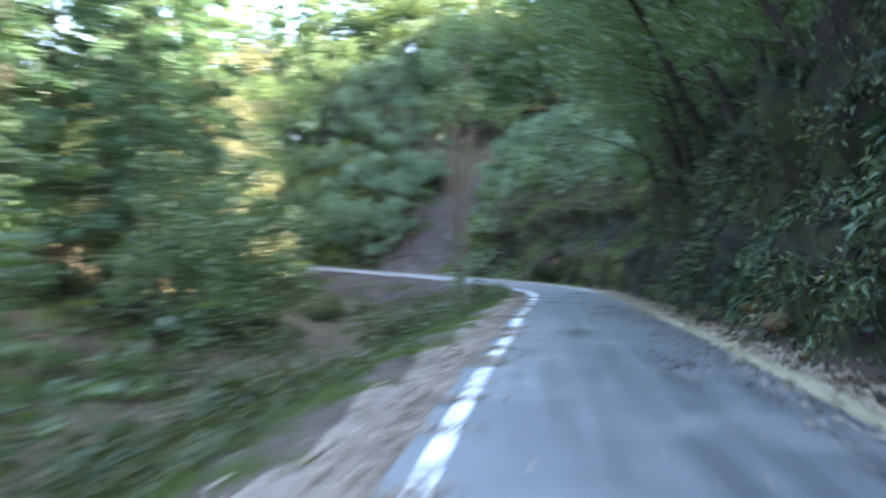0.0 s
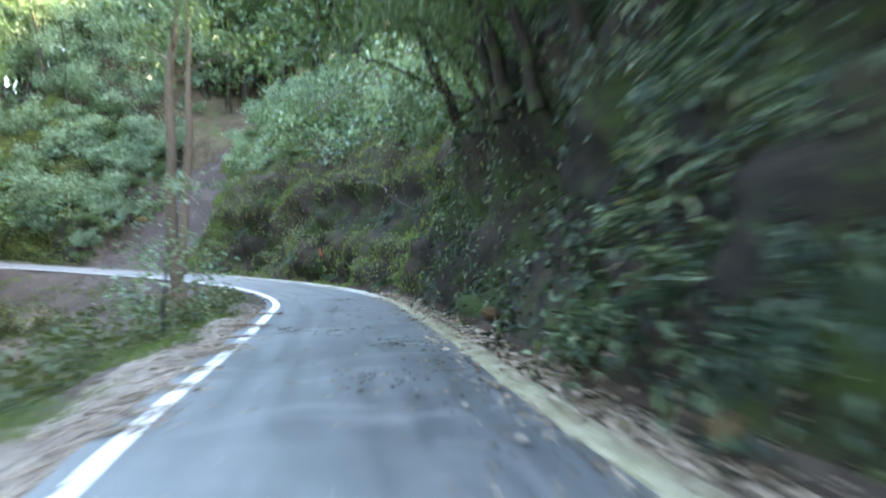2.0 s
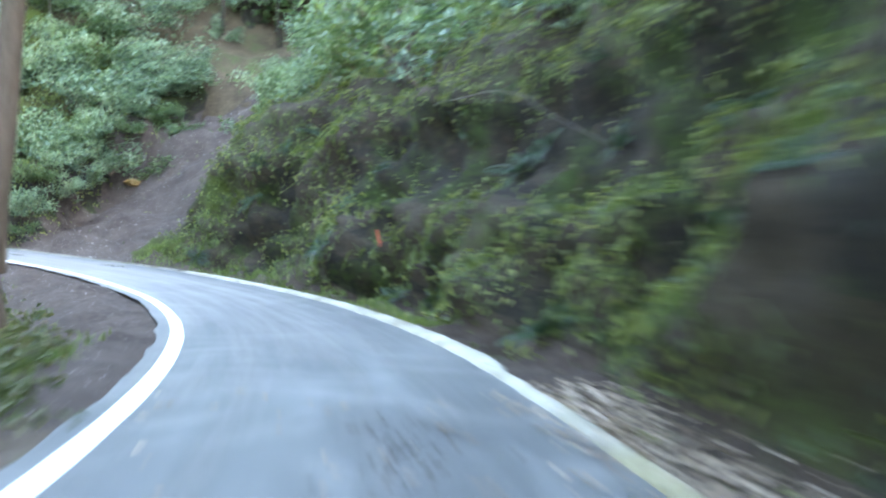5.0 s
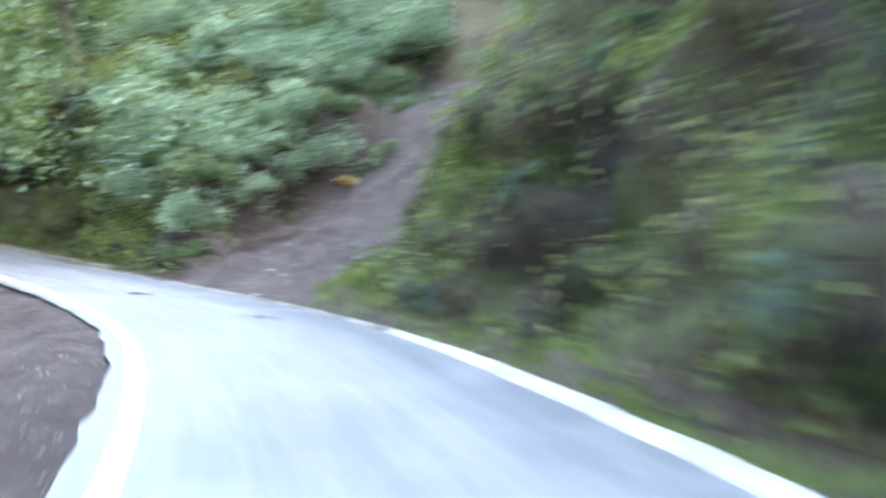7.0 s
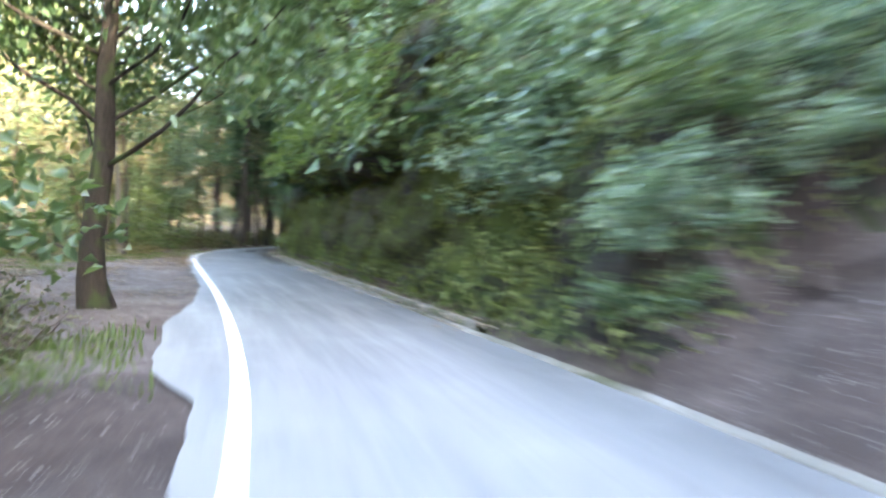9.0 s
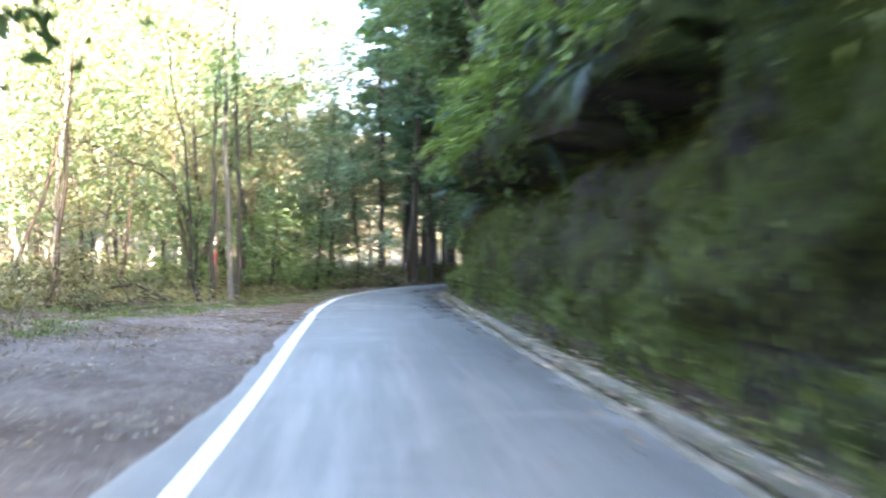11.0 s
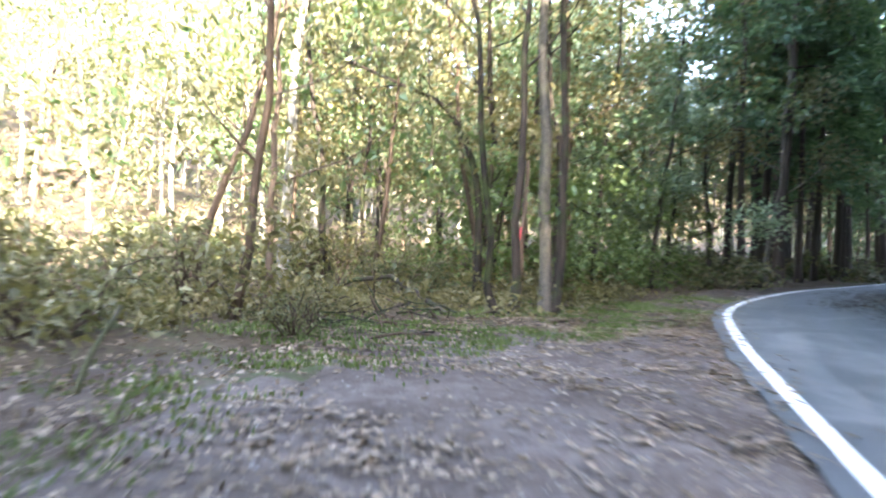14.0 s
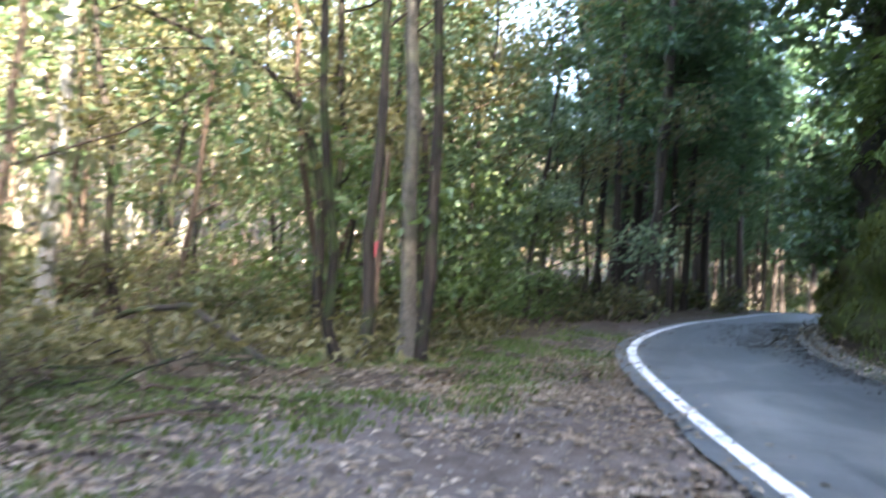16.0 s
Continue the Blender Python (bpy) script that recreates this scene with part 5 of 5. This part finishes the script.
def lit_turn(r):
    while True:
        s = 78 + 24 * r.random() ** 0.7
        D = r.uniform(0.0, turn_edge(s) + 1.2)
        p = on_left(s, D) + np.array([*r.normal(size=2) * .12, 0])
        if noise.fractal(Vector((p[0] * .45, p[1] * .45, 9)), 1, 2, 3) + 0.45 * (s - 95) / 8 > -.1 + .2 * r.normal():
            return p


def lit_drift(r):
    while True:
        p = lit_turn(r)
        if noise.fractal(Vector((p[0] * .6, p[1] * .6, 21)), 1, 2, 3) > .02 + .15 * r.normal():
            return p


def lit_edge(r):
    s = r.uniform(80, 104)
    D = min(turn_edge(s) + abs(r.normal(.6, 1.3)), 7.4)
    return on_left(s, D) + np.array([*r.normal(size=2) * .15, 0])


def lit_kerb(r):
    s = r.uniform(6, 46) if r.random() < .75 else r.uniform(76, 112)
    k = int(s / STEP)
    d = WIDTH[k] + r.normal(0.3, .28)
    return np.array(at(s, d, 0.03 + 0.06 * (0 < d - WIDTH[k])))


def lit_foot(r):
    s = r.uniform(6, 46) if r.random() < .7 else r.uniform(78, 108)
    return on_bank(s, abs(r.normal(0.2, .25)))[0]


def lit_drop(r):
    s = r.uniform(8, 29)
    return on_bank(s, abs(r.normal(0, .42)))[0]


def lit_gutter(r):
    s = r.uniform(92, 110) if r.random() < .7 else r.uniform(10, 32)
    return np.array(at(s, WIDTH[int(s / STEP)] - abs(r.normal(0, .28)), .024))


PILES = [(34.6, .63, .2), (34.2, 1.45, .3), (32.0, 2.3, .2), (40.0, 1.5, .3), (28.5, 2.0, .25), (22.5, 1.2, .2), (18.0, 2.2, .2), (44.0, 1.9, .25), (64.5, 2.2, .15), (69.0, 1.5, .12)]


def lit_road(r):
    """Small damp heaps, and a drift along the far road's middle."""
    if r.random() < .4:
        s = r.uniform(104, 118)
        return np.array(at(s, 1.5 + .5 * math.sin(s * .5) + r.normal() * .22, 0.024))
    s, d, w = PILES[int(r.integers(0, len(PILES)))]
    return np.array(at(s + r.normal() * w * 1.8, d + r.normal() * w * .8, 0.024))


def lit_forest(r):
    s, d = r.uniform(76, 104), -r.uniform(4, 15)
    p = at(s, d)
    return np.array([p.x, p.y, 0])


litter(8000, lit_left, 91, 0.09, "pale brown dead leaves along the road's edge")
litter(2600, lit_line, 92, 0.085, "dead leaves lying over the worn edge line", .004)
litter(10000, lit_turn, 93, 0.075, "pale dead leaves strewn over the dirt turnout", .008, .95)
litter(4800, lit_drift, 99, 0.095, "larger curled dead leaves in drifts on the turnout", .01, .92)
litter(600, lit_turn, 90, 0.08, "dark damp leaves among the turnout's litter", .006, .95, LEAF_WET)
litter(5000, lit_edge, 98, 0.085, "dead leaves and bits under the bushes by the turnout", .012, .8)
litter(5200, lit_kerb, 94, 0.10, "brown dead leaves gathered along the kerb")
litter(7500, lit_foot, 95, 0.09, "dead leaves at the foot of the bank", .01)
litter(2600, lit_drop, 85, 0.1, "thick brown leaf litter between the kerb and the dark bank", .02, .8)
litter(1500, lit_gutter, 84, 0.08, "brown leaf bits in the gutter along the kerb", .003, .95, LEAF_WET)
litter(900, lambda r: np.array(at(r.uniform(105, 114), 1.9 + r.normal() * .32, .024)), 89, 0.08, "brown drift of leaves on the far road", .003, .95, LEAF_WET)
litter(1000, lit_road, 96, 0.07, "dark damp clusters of dead leaves on the asphalt", .003, .95, LEAF_WET)

litter(420, lambda r: np.array(at(r.uniform(92, 107), r.normal(-.22, .22), .022)), 86, 0.09, "pale leaves blown against the white edge line", .003, .93)


def lit_lane(r):
    s = r.uniform(4, 46)
    return np.array(at(s, np.clip(abs(r.normal(0, 1.3)) if r.random() < .35 else 3.1 - abs(r.normal(0, .9)), .15, 3.1), .03))


litter(520, lit_lane, 87, 0.085, "single pale leaves scattered on the asphalt", .002, .95)

# ---- stones and wood ----
def boulder(name, label, p, size, material, seed, squash=(1, 1, .7), category="rock", group=""):
    bm = bmesh.new()
    bmesh.ops.create_icosphere(bm, subdivisions=3, radius=1)
    o = Vector((seed * 3.1, seed * 1.7, 0))
    for v in bm.verts:
        c = v.co.normalized()
        k = 1 + 0.35 * noise.fractal(c * 1.1 + o, 1, 2, 3) + 0.12 * noise.noise(c * 4 + o)
        k = min(k, 1.05 + 0.2 * abs(c.x))
        v.co = Vector((c.x * squash[0], c.y * squash[1], c.z * squash[2])) * k * size
    me = bpy.data.meshes.new(name)
    bm.to_mesh(me)
    bm.free()
    me.materials.append(material)
    ob = new(name, me)
    ob.matrix_basis = pose(p[0], p[1], p[2], 0, 0, seed * 47)
    return tagged(ob, label, category, group)


for i, (s, u, z) in enumerate([(21.6, 1.0, .25), (19.9, .9, .22), (18.3, .6, .1), (15.5, .8, .14), (24.6, .75, .15), (27.8, .9, .13), (33, .9, .15)]):
    p, n = on_bank(s, u)
    boulder("boulder", "brown weathered rock jutting from the bank's foot", p, z, ROCK, i + 1, group="rocks in the bank")
p, n = on_face(74.9, 6.9)
boulder("ochre_stone", "yellow ochre stone at the edge of the soil slide", p + n * .03, .32, OCHRE, 9, (1.5, 1, .6))
r = np.random.default_rng(97)
first = None
for i in range(52):
    e = min(abs(r.normal(0, 4.5)) + .1, 12)
    p, n = on_face(r.uniform(slide_from(e), slide_to(e)), e)
    z = abs(r.normal(.01, .016)) + .016
    if i < 4:
        first = (first or []) + [boulder("stone", "small pale stone lying on the soil slide", p, 1.0, PALESTONE, 20 + i, group="stones on the slide")]
        first[i].scale = (z, z, z)
    else:
        ob = copy_thing(first[i % 4], Matrix())
        ob.matrix_basis = pose(*p, 0, 0, r.uniform(0, 360)) @ Matrix.Scale(z, 4)


def stick(name, label, path, r0, r1, material, category="branch"):
    ob = new(name, net(name, *tube(path, np.linspace(r0, r1, len(path)), 7), material, True))
    return tagged(ob, label, category)


def gz(x, y, h=0.0):
    return np.array([x, y, ground_z([x], [y])[0] + h])


a, b = gz(-32.6, 73.2, .15), gz(-30.3, 74.3, 0.02)
mid = (a * .45 + b * .55) + (0, 0, .42)
path = np.array([a + (-1.6, -1.0, -.15), a, a * .6 + mid * .4 + (0, 0, .08), mid, mid * .45 + b * .55 + (0, 0, .02), b])
stick("fallen_branch", "dark bowed dead branch lying at the turnout's edge", path, .03, .05, BARK_DARK)
p = gz(-25.6, 69.2)
stick("dead_stick", "pale dead stick leaning in the leaf litter", np.array([p + (0, 0, -.05), p + (.05, .1, .3), p + (.02, .28, .62)]), .028, .015, BARK_PALE)
for i, (x, y) in enumerate([(-29.9, 73.6), (-27.9, 72.2), (-28.7, 72.9), (-29.2, 77.9)]):
    p = gz(x, y, .03)
    q = np.random.default_rng(i)
    d = q.normal(size=3) * (.8, .8, .12)
    stick("dead_stick", "short grey dead stick on the ground", np.array([p, p + d * .5 + (0, 0, .06), p + d + (0, 0, .03)]), .02, .008, BARK_BROWN)
def brush_pile(x, y, turn, seed, n=46):
    """A low heap of dead twigs."""
    q = np.random.default_rng(seed)
    root = thing("brush_pile", "low heap of dark dead twigs beside the turnout", "brush pile", "brush piles", pose(*gz(x, y), 0, 0, turn))
    for _ in range(n):
        a = np.array([q.normal() * .75, q.normal() * .22, abs(q.normal()) * .1 + .02])
        d = np.array([q.normal(), q.normal() * .5, q.normal() * .22])
        part("twig", net("twig", *tube(curve_path(a - d * .3, d, q.uniform(.4, 1.1), 5, wander=.15, r=q), np.linspace(q.uniform(.008, .02), .004, 5), 5, q), BARK_DARK if q.random() < .6 else BARK_BROWN, True), root)


brush_pile(-29.3, 72.0, 50, 3)
brush_pile(-29.9, 73.0, 62, 4, 30)
p = gz(-31.1, 76.0)
pole = thing("marker_pole", "thin grey leaning pole tied with a red ribbon", "pole")
stake = part("pole", net("pole", *tube(np.array([p + (0, 0, -.2), p + (.02, .02, .9), p + (.04, .06, 2.5)]), [.05, .045, .035], 8), BARK_BROWN, True), pole)
q0 = p + (.07, -.05, .85)
rb = np.array([q0 + (.02, 0, .52), q0 + (.03, -.02, .36), q0 + (-.01, -.04, .18), q0 + (-.04, -.05, 0)])
w = np.array([.011, .01, 0])
part("ribbon", net("ribbon", np.vstack([rb - w, rb + w, rb + w + (.01, -.012, 0), rb - w + (.01, -.012, 0)]), [[i, i + 1, 5 + i, 4 + i] for i in range(3)] + [[8 + i, 9 + i, 13 + i, 12 + i] for i in range(3)], RED), stake, "red plastic ribbon")
boulder("stump", "dark broken stump beside the bend", gz(-37.3, 87.6, .12), .42, BARK_DARK, 31, (1.2, .9, .8), "stump")
for i in range(3):
    boulder("roadside_stone", "pale stone at the far road's edge", gz(-41.5 - i * .5, 98.6 + i * .7, .1), .28, CONCRETE, 33 + i, group="stones at the far bend")
sap = grow_tree("sapling", "slim leafy sapling on the shaded verge", 47, 4.2, 0.035, BARK_DARK, LEAF_HILL, (0.1, -.06), 0.12, 9, 1.1, 620, 0.15, stems=2, gap=.8)
p = on_left(38, 2.0)
stand(sap, p[0], p[1], p[2] - .05, 60, 0.9)
for i, (x, y, z) in enumerate([(-0.6, 24.5, .34), (-1.4, 26.2, .45), (-2.6, 28, .4), (-0.9, 21.5, .25)]):
    boulder("hollow_rock", "grey rock half buried in the shaded hollow", gz(x, y, .05), z, CONCRETE, 50 + i, group="rocks in the hollow")
p, n = on_bank(55.3, 2.25)
ob = new("orange_tape", net("orange_tape", [p + n * .1 + np.array(v) for v in ((0, 0, .2), (.05, 0, .2), (.1, -.02, 0), (.04, -.02, 0), (.18, -.03, -.16), (.1, -.03, -.18))], [[0, 1, 2, 3], [3, 2, 4, 5]], ORANGE))
tagged(ob, "torn strip of orange tape caught on the bank", "tape")

arch = [at(s, WIDTH[int(s / STEP)] + KERB * .75 + e, h) for s, e, h in ((57.4, 4.2, 4.5), (56, 3.0, 4.48), (55, 2.95, 4.46), (54, 2.94, 4.44), (52.5, 2.7, 4.04), (51.5, 2.5, 3.55), (50.2, 4.4, 2.3))]
stick("dead_branch", "pale dead branch arching over a hollow in the bank", spline(arch, 4), .019, .008, BARK_MOTTLED)
for i, (s, u) in enumerate([(51.6, 5.2), (52.5, 5.4), (53.6, 5.3), (54.4, 5.2), (32.2, 4.2), (33.4, 4.4), (34.3, 4.3)]):
    p, n = on_bank(s, u)
    q = np.random.default_rng(700 + i)
    way = np.array([q.normal() * .15, q.normal() * .15, -1]) + n * .35
    stick("hanging_root", "thin brown root hanging down over a hollow", curve_path(p + n * .05, way, q.uniform(.8, 1.5), 6, wander=.15, r=q), .02, .006, BARK_BROWN, "root")

r = np.random.default_rng(86)
bp = []
while len(bp) < 11000:
    s, u = r.uniform(76.5, 118), r.uniform(0.45, 4.0)
    if noise.fractal(Vector((s * .8, u * .8, 5)), 1, 2, 3) < -0.2:
        continue
    p, n = on_bank(s, u)
    bp.append(p + n * .02 + r.normal(size=3) * .05)
blades("grass", np.array(bp), 0.17, LEAF_MOSS, "short mossy grass hanging on the steep bank", 1.6, seed=8)
